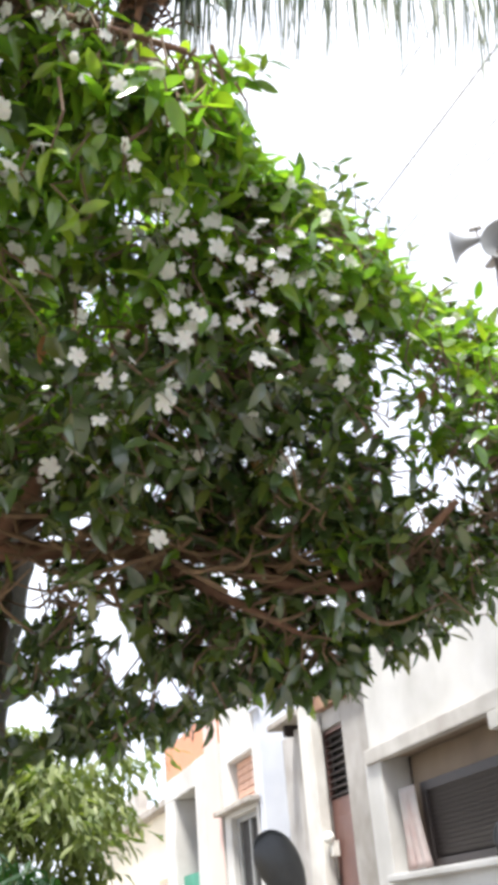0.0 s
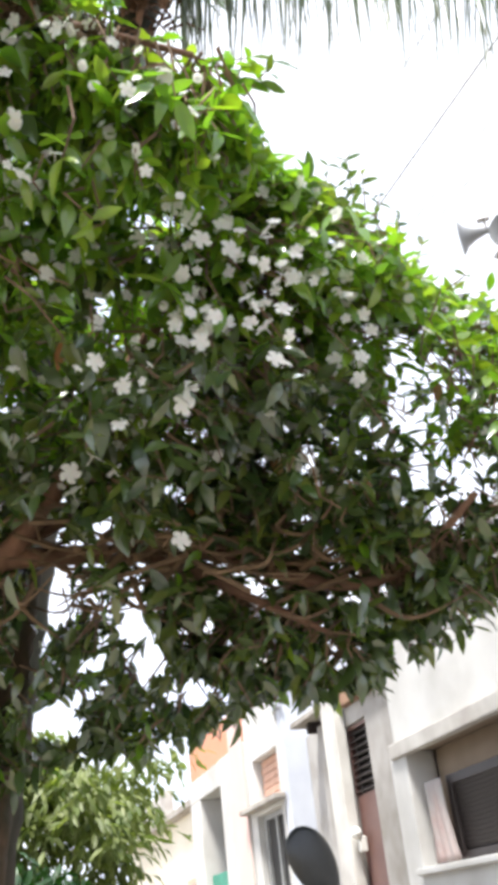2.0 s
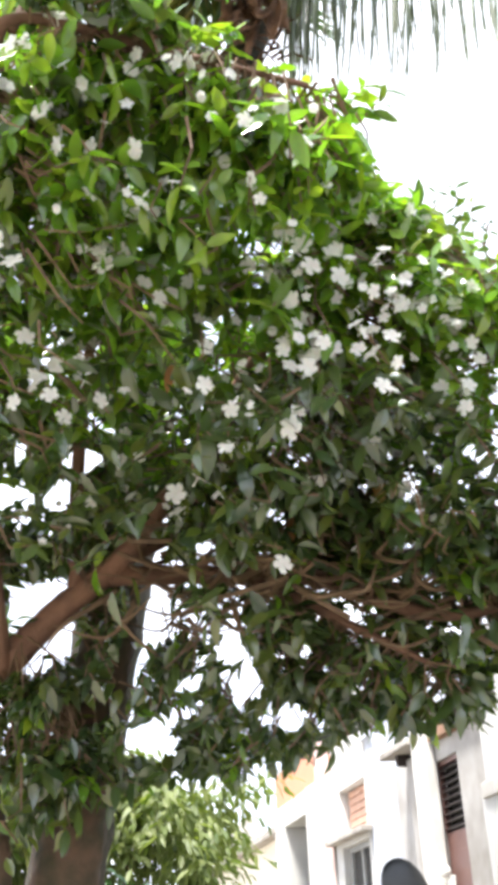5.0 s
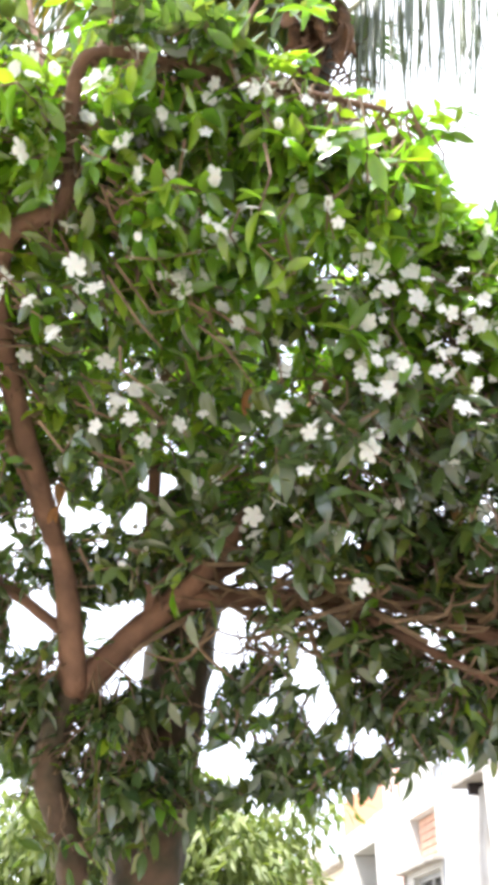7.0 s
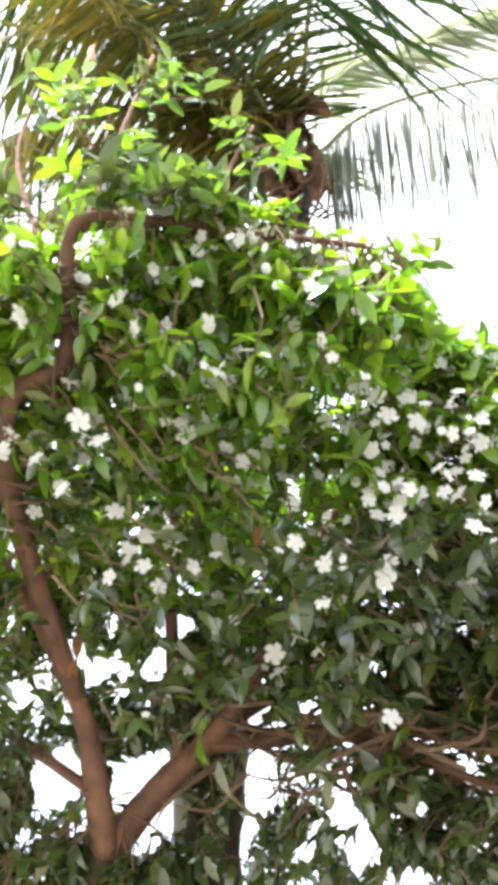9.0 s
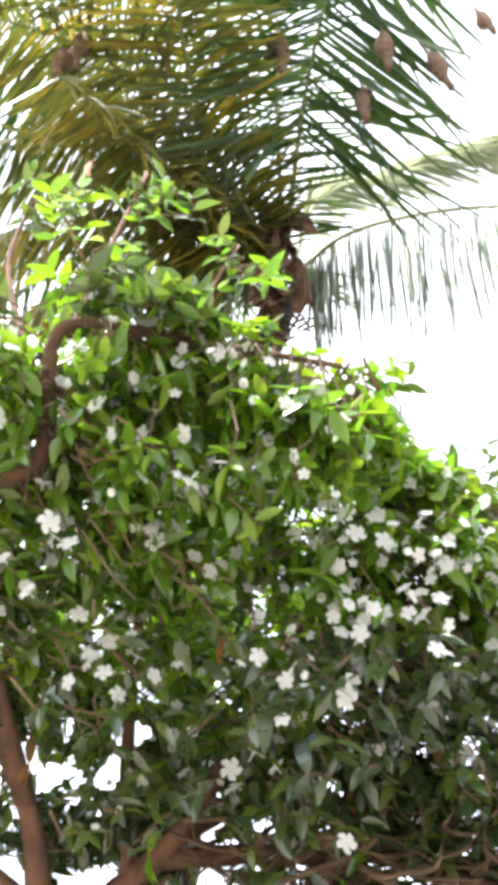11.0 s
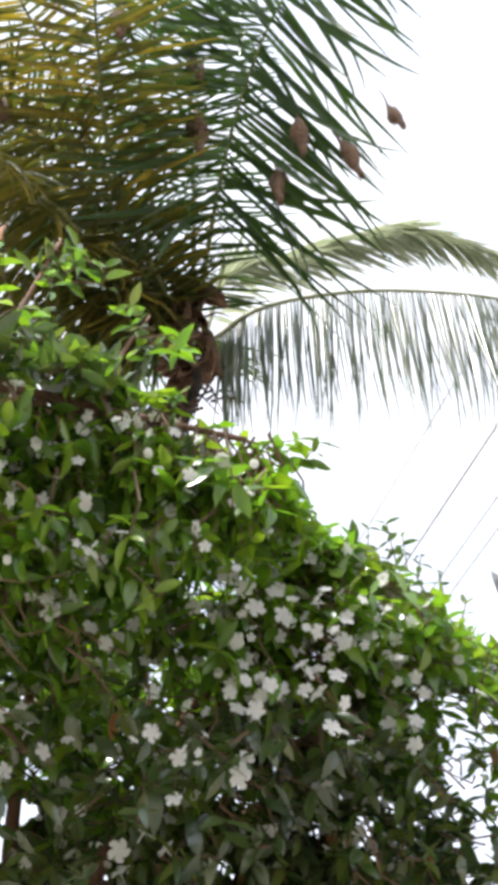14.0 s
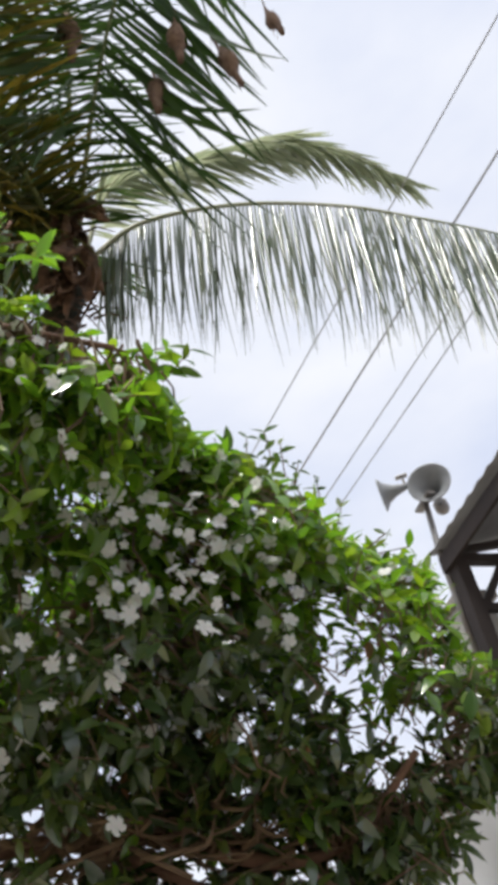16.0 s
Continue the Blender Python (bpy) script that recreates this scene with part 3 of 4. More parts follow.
def leaflet_mesh(mat, bend, n=5):
    """One palm leaflet along +x, unit length: narrow, keeled, tapering, drooping."""
    vs, fs = [], []
    for i in range(n + 1):
        t = i / n
        w = 0.016 * (0.55 + 1.2 * t) if t < 0.3 else 0.016 * (1.0 - 0.93 * ((t - 0.3) / 0.7) ** 1.5)
        x, z = t - bend * 0.25 * t ** 3, -bend * t * t * 0.6
        vs += [(x, w, z - 0.4 * w), (x, 0, z), (x, -w, z - 0.4 * w)]
    for i in range(n):
        a0 = 3 * i
        fs += [(a0 + 1, a0 + 4, a0 + 3, a0), (a0 + 2, a0 + 5, a0 + 4, a0 + 1)]
    return np.array(vs), fs


LEAFLETS = [leaflet_mesh(None, b) for b in (0.1, 0.3, 0.5)]


def frond(keys, mat, mat_r, count, length, hang, sweep, split=False, upv=(0, 0, 1), r=0.022, label="", wide=1.0, bare=0.06):
    """A palm frond: arched rachis and two rows of leaflets. hang: 0 leaflets stand out flat, 1 they hang straight down."""
    pts = curve_points(keys, 10)
    fr = tube("frond", [p - BASE for p in pts], r, 0.004, mat_r, palm, 6, label=label)
    shared = [mesh_of("leaflet", v, f, mat, True) for v, f in LEAFLETS] if split else None
    placed = []
    n = len(pts)
    for i in range(count):
        t = bare + (0.99 - bare) * i / (count - 1)
        q = t * (n - 1)
        k = min(int(q), n - 2)
        p = pts[k].lerp(pts[k + 1], q - k)
        d = (pts[k + 1] - pts[k]).normalized()
        side = d.cross(Vector(upv))
        side = side.normalized() if side.length > 1e-3 else Vector((1, 0, 0))
        for s in (1, -1):
            loose = 0.25 if hang > 0.8 else 1.0
            g = hang + rp.uniform(-0.08, 0.08) * loose
            way = side * s * (1 - g) + d * (sweep + rp.uniform(-0.1, 0.1) * loose) + Vector((0, 0, -1)) * g
            ln = length * (0.55 + 0.45 * math.sin(math.pi * (0.18 + 0.78 * t))) * rp.uniform(0.82, 1.12)
            if rp.random() < 0.04:
                continue
            rot = frame_from(way + Vector((rp.uniform(-0.06, 0.06), rp.uniform(-0.06, 0.06), rp.uniform(-0.05, 0.05))) * loose, Vector((0, 0, 1)) + d * rp.uniform(-0.8, 0.8) + side * rp.uniform(-0.6, 0.6))
            m = Matrix.Translation(p - BASE) @ rot.to_4x4() @ Matrix.Diagonal((ln, (0.75 if hang > 0.8 else 1.0) * wide * rp.uniform(0.8, 1.2), ln, 1))
            kk = 0 if hang > 0.8 else rp.randrange(3)
            if split:
                part("leaflet", shared[kk], mat, fr, m=m)
            else:
                placed.append((kk, m))
    if placed:
        scatter("foliage", LEAFLETS, placed, mat, fr)
    return fr


frond([(-0.3, 4.2, 6.75), (0.14, 4.12, 7.02), (0.83, 4.11, 7.06), (1.54, 4.15, 6.93), (2.09, 4.25, 6.79), (2.67, 4.4, 6.66), (3.0, 4.5, 6.5)], M_PALM_SHEEN, M_RACHIS_PALE, 146, 1.42, 0.95, -0.10, True, label="arching frond with hanging dark green leaflets, sky sheen in their colour")
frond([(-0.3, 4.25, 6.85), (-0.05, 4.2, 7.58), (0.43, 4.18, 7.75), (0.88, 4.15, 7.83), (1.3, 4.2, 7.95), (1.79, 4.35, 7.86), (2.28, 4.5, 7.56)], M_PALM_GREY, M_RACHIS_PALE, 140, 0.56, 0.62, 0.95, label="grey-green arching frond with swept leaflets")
frond([(-0.32, 4.15, 6.92), (-0.16, 3.6, 7.06), (0.02, 3.2, 7.44), (0.29, 2.8, 7.95), (0.65, 2.5, 8.54), (1.07, 2.2, 8.8)], M_PALM, M_RACHIS, 62, 1.6, 0.56, 0.12, True, wide=1.5, bare=0.28, label="dark green frond with spread drooping leaflets")
frond([(-0.4, 4.1, 6.8), (-0.66, 2.95, 6.98), (-0.60, 2.08, 6.9), (-0.45, 1.2, 6.7)], M_PALM_GOLD, M_RACHIS, 74, 0.8, 0.25, 0.35, label="golden-green frond with yellowing leaflets")
frond([(-0.4, 4.1, 6.85), (-0.5, 2.9, 7.4), (-0.26, 2.2, 7.55), (0.2, 1.8, 7.55)], M_PALM, M_RACHIS, 68, 0.8, 0.4, 0.3)
frond([(-0.45, 4.1, 6.8), (-0.93, 2.96, 7.15), (-1.35, 2.41, 7.1), (-1.9, 2.0, 6.9)], M_PALM_GOLD, M_RACHIS, 74, 0.85, 0.4, 0.3, label="golden-green frond with yellowing leaflets")
frond([(-0.45, 4.15, 6.8), (-0.95, 3.3, 6.95), (-1.5, 2.84, 6.8), (-2.2, 2.6, 6.4)], M_PALM_GOLD, M_RACHIS, 74, 0.85, 0.55, 0.25, label="golden-green frond with yellowing leaflets")
frond([(-0.45, 4.2, 6.8), (-1.2, 3.9, 7.0), (-2.2, 3.7, 6.8), (-3.1, 3.6, 6.2)], M_PALM, M_RACHIS, 52, 0.85, 0.7, 0.15)
frond([(-0.45, 4.2, 6.85), (-1.0, 3.4, 7.55), (-1.6, 2.9, 7.8), (-2.4, 2.5, 7.6)], M_PALM, M_RACHIS, 70, 0.95, 0.5, 0.25)
frond([(-0.35, 4.3, 6.85), (-0.5, 4.9, 8.0), (-0.8, 5.4, 8.8), (-1.4, 6.1, 9.0)], M_PALM, M_RACHIS, 66, 0.85, 0.4, 0.3)
frond([(-0.35, 4.2, 6.85), (-0.2, 3.5, 7.9), (-0.1, 2.9, 8.5), (0.3, 2.2, 8.7)], M_PALM, M_RACHIS, 66, 0.85, 0.4, 0.3)
frond([(-0.4, 4.2, 6.85), (-0.8, 3.5, 7.8), (-1.2, 3.0, 8.3), (-1.8, 2.5, 8.4)], M_PALM, M_RACHIS, 66, 0.85, 0.4, 0.3)
frond([(-0.45, 4.1, 6.75), (-0.9, 3.4, 6.75), (-1.1, 2.7, 6.5), (-1.2, 2.1, 6.0)], M_PALM_GOLD, M_RACHIS, 74, 0.8, 0.55, 0.3, label="golden-green frond with yellowing leaflets")
frond([(-0.45, 4.15, 6.8), (-0.99, 3.7, 6.89), (-1.48, 3.2, 6.51), (-1.86, 2.8, 5.77)], M_PALM_GOLD, M_RACHIS, 70, 0.8, 0.5, 0.3, label="golden-green frond with yellowing leaflets")
frond([(-0.45, 4.15, 6.8), (-0.96, 3.9, 6.87), (-1.5, 3.6, 6.38), (-1.99, 3.3, 5.6)], M_PALM_GOLD, M_RACHIS, 66, 0.75, 0.5, 0.3, label="golden-green frond with yellowing leaflets")
frond([(-0.43, 4.2, 6.8), (-0.89, 4.1, 7.3), (-1.59, 3.9, 7.45), (-2.2, 3.6, 7.0), (-2.51, 3.3, 6.24)], M_PALM_GOLD, M_RACHIS, 70, 0.8, 0.6, 0.3, label="golden-green frond with yellowing leaflets")
frond([(-0.43, 4.2, 6.8), (-0.67, 4.0, 7.6), (-1.3, 3.7, 7.95), (-1.99, 3.4, 7.75), (-2.52, 3.1, 7.2)], M_PALM, M_RACHIS, 70, 0.8, 0.5, 0.3)
frond([(-0.42, 4.1, 6.85), (-0.78, 2.9, 7.25), (-0.95, 2.1, 7.2), (-1.1, 1.4, 7.0)], M_PALM_GOLD, M_RACHIS, 74, 0.85, 0.35, 0.3, label="golden-green frond with yellowing leaflets")


def boat(length, width, depth):
    """A dried woody spathe: a split, twisted boat shape along +x."""
    vs, fs = [], []
    for i in range(13):
        t = i / 12
        w = width * math.sin(math.pi * (0.06 + 0.94 * t)) ** 0.7
        for k in range(7):
            a0 = (k / 6 - 0.5) * math.pi * 1.3 + 0.8 * t
            vs.append((length * t, w * math.sin(a0) * (1 + 0.12 * math.sin(9 * t + k)), depth * math.cos(a0) * w / width - 0.2 * length * t * t))
    for i in range(12):
        for k in range(6):
            a0 = i * 7 + k
            fs.append((a0, a0 + 1, a0 + 8, a0 + 7))
    return vs, fs


for i in range(64):
    s = rp.uniform(0.28, 0.68)
    v, f = boat(0.6, 0.085 * rp.uniform(0.5, 1.3), 0.06)
    tw = rp.uniform(-9, 9)
    v = [tuple(Vector(q) + Vector((0.3, 1, 1)) * 0.07 * noise.noise(Vector(q) * 9 + Vector((tw, i, 0))) + Vector((0, 1, 0.6)) * 0.03 * noise.noise(Vector(q) * 27 + Vector((i, tw, 0)))) for q in v]
    o = part("spathe", mesh_of("spathe", v, f, M_SPATHE, True), M_SPATHE, palm, "dried brown woody spathe",
             m=pose(-0.36 + rp.uniform(-0.15, 0.13) - BASE.x, 4.0 + rp.uniform(-0.2, 0.1) - BASE.y, rp.uniform(6.3, 7.3), rp.uniform(0, 360), rp.uniform(48, 100), rp.uniform(-150, 0)) @ Matrix.Scale(s, 4))
    o.modifiers.new("thick", "SOLIDIFY").thickness = 0.012
for i in range(44):
    a0 = rp.uniform(0, 6.28)
    p = Vector((-0.36 + rp.uniform(-0.1, 0.1), 4.2 + rp.uniform(-0.12, 0.05), rp.uniform(6.1, 7.0))) - BASE
    q = p + Vector((math.cos(a0) * 0.22, math.sin(a0) * 0.22, rp.uniform(-0.3, 0.1)))
    tube("fibre", [p, p.lerp(q, 0.5) + Vector((0, 0, 0.06)), q], 0.012, 0.003, M_SPATHE, palm, 5)

# ---- weaver nests hung on the fronds ----
def nest(x, y, z, s, lean, top):
    nn = tagged(empty("bird_nest", pose(x, y, z, lean, 0, rp.uniform(0, 360))), "hanging brown woven-straw bird nest on a palm leaflet", "bird nest", "weaver nests on the palm")
    prof = [(0.008, 0.20), (0.016, 0.13), (0.035, 0.08), (0.06, 0.03), (0.075, -0.03), (0.07, -0.08), (0.05, -0.12), (0.034, -0.15), (0.03, -0.22), (0.024, -0.27), (0.0, -0.262)]
    bm = lathe([(r * s * 0.95, h * s * 1.25) for r, h in prof], 18)
    for v in bm.verts:
        k = noise.noise(v.co * 22 + Vector((x, y, z))) * 0.014 * s
        v.co += Vector((v.co.x, v.co.y, 0)).normalized() * k + Vector((0.03 * s * (1 if v.co.z < -0.1 * s else 0), 0, k))
    part("body", bm, M_NEST, nn, smooth=True)
    tube("stalk", [Vector((0, 0, 0.19 * s)), Vector((0.01, 0, (0.19 * s + top) / 2)), Vector((0, 0, top))], 0.006, 0.004, M_NEST, nn, 6)
    for i in range(14):
        a0, hh = rp.uniform(0, 6.28), rp.uniform(-0.2, 0.08) * s
        p = Vector((math.cos(a0) * 0.055 * s, math.sin(a0) * 0.055 * s, hh))
        tube("straw", [p, p + Vector((math.cos(a0) * 0.03, math.sin(a0) * 0.03, -0.05)) * s], 0.003, 0.001, M_NEST, nn, 4)


for x, y, z, s, lean, top in ((1.13, 2.86, 7.18, 0.85, 6, 0.32), (0.84, 3.1, 7.22, 1.1, -12, 0.35), (0.54, 2.95, 7.33, 1.1, 8, 0.3), (0.37, 3.23, 7.2, 1.25, 0, 0.3), (-0.12, 2.77, 7.23, 1.3, 5, 0.3),
                              (-0.08, 2.46, 7.37, 1.0, -5, 0.3), (-0.46, 1.99, 7.0, 1.2, 0, 0.3), (-1.35, 2.42, 6.91, 1.1, 4, 0.3), (-1.24, 2.4, 7.0, 1.0, -6, 0.3)):
    nest(x, y, z, s * 0.76, lean, top)


# ---- background trees ----
def simple_tree(name, label, base, height, lobes, n, leaf, mat, seed, spread=0.35, droop=0.5, trunk_r=0.12, category="tree"):
    rg = random.Random(seed)
    o = tagged(empty(name, pose(*base)), label, category)
    b = Vector(base)
    tube("trunk", [Vector((0, 0, -0.05)), Vector((0.05, 0.02, height * 0.5)), Vector((-0.03, 0.0, height))], trunk_r, trunk_r * 0.6, M_BARK, o, 10, 0.06, rg)
    top = Vector((-0.03, 0, height))
    tm = [leaf_template(leaf, leaf * 0.34, c, 0.3, 3) for c in (0.1, 0.35)]
    placed = []
    for li, (c, r) in enumerate(lobes):
        c, r = Vector(c) - b, Vector(r)
        tube("limb", curve_points([top * 0.7, top.lerp(c, 0.5) + Vector((0, 0, 0.1)), c], 5), trunk_r * 0.45, 0.015, M_BARK, o, 7, 0.05, rg)
        for i in range(n // len(lobes)):
            d = Vector((rg.gauss(0, 1), rg.gauss(0, 1), rg.gauss(0, 1))).normalized() * rg.random() ** 0.4
            p = c + Vector((d.x * r.x, d.y * r.y, d.z * r.z))
            p += Vector((noise.noise(p * 2.1), noise.noise(p * 2.1 + Vector((7, 0, 0))), noise.noise(p * 2.1 + Vector((0, 9, 0))))) * spread
            ax = Vector((rg.uniform(-1, 1), rg.uniform(-1, 1), rg.uniform(-0.4, 0.3) - droop)).normalized()
            for s in range(6):
                q = p + ax * leaf * 0.45 * s
                wy = ax + Vector((rg.uniform(-1, 1), rg.uniform(-1, 1), rg.uniform(-0.8, 0.4)))
                placed.append((rg.randrange(2), Matrix.Translation(q) @ frame_from(wy, Vector((rg.uniform(-0.6, 0.6), rg.uniform(-0.6, 0.6), 1))).to_4x4() @ Matrix.Scale(rg.uniform(0.7, 1.2), 4)))
    scatter("foliage", tm, placed, mat, o)
    return o


simple_tree("neem_tree", "pale green feathery tree beside the lane", (-2.2, 8.0, 0), 1.5,
            [((-1.7, 7.3, 2.2), (0.72, 0.7, 0.5)), ((-2.1, 7.3, 2.5), (0.6, 0.6, 0.35)), ((-2.7, 7.4, 2.35), (0.8, 0.7, 0.55)), ((-3.6, 7.6, 2.2), (0.8, 0.8, 0.6)), ((-2.4, 7.6, 1.5), (1.2, 0.7, 0.4))], 3400, 0.11, M_BGLEAF, 5)
simple_tree("garden_shrub", "dark green leafy shrub growing near the trunks", (-1.5, 5.9, 0), 1.0,
            [((-1.55, 5.8, 1.48), (0.55, 0.4, 0.32)), ((-2.1, 5.8, 1.33), (0.5, 0.4, 0.35)), ((-1.1, 5.9, 1.28), (0.3, 0.4, 0.3))], 500, 0.11, M_SHRUB, 6, 0.15, trunk_r=0.05, category="shrub")

# ---- flowering jasmine tree ----
rt = random.Random(3)
ORIGIN = Vector((-1.15, 2.9, 0))
tree = tagged(empty("flowering_tree", pose(*ORIGIN)), "leafy crape jasmine tree dotted with white flowers", "tree")
BOUGHS = {
    "trunk": ([(-1.13, 2.9, -0.05), (-1.14, 2.88, 0.9), (-1.15, 2.86, 1.58), (-1.21, 2.74, 1.88), (-1.12, 2.68, 2.1)], 0.05, 0.04),
    "trunk.main": ([(-1.02, 3.03, -0.05), (-1.03, 3.03, 0.9), (-0.985, 3.02, 1.6), (-0.90, 2.94, 2.0), (-0.80, 2.80, 2.36)], 0.13, 0.075),
    "branch": ([(-1.12, 2.68, 2.08), (-1.09, 2.5, 2.28), (-1.09, 2.36, 2.42), (-1.13, 2.08, 2.6), (-1.25, 1.75, 2.8)], 0.042, 0.014),
    "branch.right": ([(-1.13, 2.7, 2.08), (-0.94, 2.67, 2.24), (-0.76, 2.63, 2.36), (-0.56, 2.47, 2.5), (-0.3, 2.2, 2.7), (-0.1, 2.0, 2.85)], 0.05, 0.012),
    "branch.low": ([(-0.82, 2.65, 2.33), (-0.52, 2.7, 2.33), (-0.22, 2.62, 2.27), (-0.02, 2.6, 2.18), (0.15, 2.57, 2.11), (0.34, 2.55, 2.13), (0.55, 2.5, 2.3)], 0.032, 0.010),
    "branch.low2": ([(-0.5, 2.68, 2.33), (-0.3, 2.62, 2.24), (-0.06, 2.6, 2.09), (0.1, 2.62, 2.0)], 0.022, 0.008),
    "branch.left": ([(-1.12, 2.55, 2.22), (-1.35, 2.45, 2.4), (-1.65, 2.3, 2.6), (-1.9, 2.1, 2.8)], 0.019, 0.008),
    "branch.top": ([(-1.09, 2.36, 2.42), (-1.02, 1.8, 2.65), (-0.92, 1.52, 2.76), (-0.77, 1.47, 2.80), (-0.71, 1.36, 2.88), (-0.68, 1.28, 2.97), (-0.60, 1.26, 3.0), (-0.38, 1.38, 3.01), (-0.06, 1.52, 2.99)], 0.03, 0.007),
    "branch.back": ([(-0.76, 2.63, 2.36), (-0.4, 2.8, 2.6), (0.0, 2.8, 2.8), (0.35, 2.7, 2.95)], 0.025, 0.008),
    "branch.spray": ([(-0.64, 1.27, 2.98), (-0.60, 1.28, 3.16), (-0.55, 1.29, 3.36), (-0.48, 1.30, 3.62)], 0.010, 0.004),
    "branch.spray2": ([(-0.72, 1.38, 2.88), (-0.80, 1.33, 3.14), (-0.84, 1.31, 3.38), (-0.78, 1.29, 3.62)], 0.011, 0.004),
    "branch.spray3": ([(-0.38, 1.38, 3.01), (-0.33, 1.37, 3.18), (-0.26, 1.38, 3.34)], 0.008, 0.003),
    "branch.stem": ([(-0.9, 2.69, 2.26), (-0.82, 2.4, 2.55), (-0.7, 2.1, 2.85), (-0.6, 1.9, 3.1)], 0.025, 0.008),
}
NODES = []
for nm, (keys, r0, r1) in BOUGHS.items():
    pts = curve_points(keys, 16 if nm.startswith("trunk") else 7)
    NODES += pts[5:] if not nm.startswith("trunk") else []
    tube(nm.split(".")[0], [p - ORIGIN for p in pts], r0, r1, M_TRUNK if nm.startswith("trunk") else M_BARK, tree, 14 if nm.startswith("trunk") else 9, 0.09, rt)
NODE_ARR = np.array([tuple(p) for p in NODES])

LOBES = [((-0.55, 2.3, 2.62), (0.85, 0.75, 0.62), 1.0), ((-0.5, 1.68, 2.80), (0.55, 0.42, 0.34), 0.42), ((0.30, 2.5, 2.52), (0.52, 0.45, 0.56), 0.85),
         ((0.48, 2.68, 2.75), (0.36, 0.36, 0.36), 0.35), ((-1.45, 2.2, 2.72), (0.75, 0.8, 0.62), 0.7), ((0.1, 2.66, 2.12), (0.62, 0.3, 0.22), 0.52), ((-0.75, 2.85, 2.0), (0.75, 0.4, 0.24), 0.75), ((-1.25, 2.8, 2.25), (0.6, 0.4, 0.3), 0.5),
         ((0.16, 2.2, 2.82), (0.36, 0.4, 0.34), 0.45), ((-0.70, 1.22, 3.0), (0.42, 0.28, 0.24), 0.09), ((-0.42, 1.52, 2.88), (0.3, 0.16, 0.14), 0.16),
         ((-0.22, 1.6, 2.99), (0.34, 0.25, 0.15), 0.24), ((-0.96, 1.42, 2.96), (0.42, 0.3, 0.24), 0.18), ((0.10, 2.0, 2.93), (0.22, 0.24, 0.15), 0.18), ((-0.32, 2.35, 2.36), (0.42, 0.42, 0.28), 0.5), ((-0.95, 2.5, 2.55), (0.3, 0.35, 0.25), 0.25), ((-0.74, 2.65, 2.95), (0.32, 0.25, 0.32), 0.32), ((-0.98, 2.78, 1.74), (0.3, 0.14, 0.2), 0.07), ((-0.36, 1.17, 3.11), (0.14, 0.16, 0.15), 0.035), ((-0.48, 1.11, 3.13), (0.14, 0.16, 0.14), 0.03), ((0.76, 2.72, 2.62), (0.16, 0.3, 0.34), 0.22), ((0.66, 2.7, 2.28), (0.2, 0.3, 0.16), 0.14)]
# see-through gaps between the limbs: sideways slope, upward slope and half-widths, as seen from the lane
GAPS = [(-0.475, 0.379, 0.027, 0.031), (-0.383, 0.366, 0.023, 0.012), (-0.351, 0.376, 0.013, 0.009), (-0.361, 0.322, 0.025, 0.017), (-0.382, 0.298, 0.013, 0.013),
        (-0.417, 0.296, 0.007, 0.011), (-0.253, 0.327, 0.022, 0.018), (-0.256, 0.366, 0.011, 0.014), (-0.273, 0.279, 0.009, 0.027), (-0.247, 0.203, 0.027, 0.011),
        (-0.161, 0.305, 0.009, 0.021), (-0.146, 0.257, 0.015, 0.014), (-0.102, 0.220, 0.010, 0.010), (-0.468, 0.533, 0.015, 0.017), (-0.431, 0.501, 0.017, 0.014),
        (-0.413, 0.559, 0.008, 0.013), (-0.334, 0.536, 0.025, 0.014), (-0.361, 0.496, 0.011, 0.019), (-0.240, 0.456, 0.011, 0.009), (-0.192, 0.413, 0.010, 0.009),
        (-0.332, 0.696, 0.013, 0.010), (-0.202, 0.263, 0.008, 0.007), (-0.502, 0.499, 0.013, 0.008), (-0.247, 0.418, 0.010, 0.010)]
# the crown's upper outline towards the open sky: sideways slope, upward slope
RIM = [(-0.60, 1.60), (-0.16, 1.30), (-0.08, 1.115), (-0.03, 1.035), (0.03, 0.945), (0.09, 0.872), (0.17, 0.80), (0.20, 0.742), (0.26, 0.675), (0.298, 0.645), (0.303, 0.515), (0.34, 0.49), (0.35, 0.30), (0.36, 0.0)]
# places where the crown is thin and light shows through in specks
THIN = [((0.40, 2.59, 2.84), (0.13, 1.6, 0.09), 0.65), ((0.51, 2.65, 2.69), (0.13, 1.6, 0.11), 0.5), ((0.57, 2.72, 2.52), (0.16, 1.6, 0.11), 0.4), ((0.70, 2.74, 2.41), (0.15, 1.6, 0.09), 0.5), ((0.33, 2.75, 2.60), (0.22, 1.6, 0.2), 0.6), ((-1.12, 2.45, 2.52), (0.25, 1.4, 0.13), 0.5), ((-1.0, 2.5, 2.3), (0.34, 1.2, 0.13), 0.65), ((-0.5, 2.8, 2.05), (0.3, 1.2, 0.1), 0.7)]
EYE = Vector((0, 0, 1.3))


def in_thin(p, c, r):
    c = Vector(c)
    ax = (c - EYE).normalized()
    d = p - c
    along = d.dot(ax)
    off = d - ax * along
    return (off.x ** 2 + off.y ** 2) / r[0] ** 2 + off.z ** 2 / r[2] ** 2 < (1 + along / 3.0) ** 2 and abs(along) < r[1]


GAP_ARR = np.array(GAPS)
RIM_A, RIM_B = [q[0] for q in RIM], [q[1] for q in RIM]


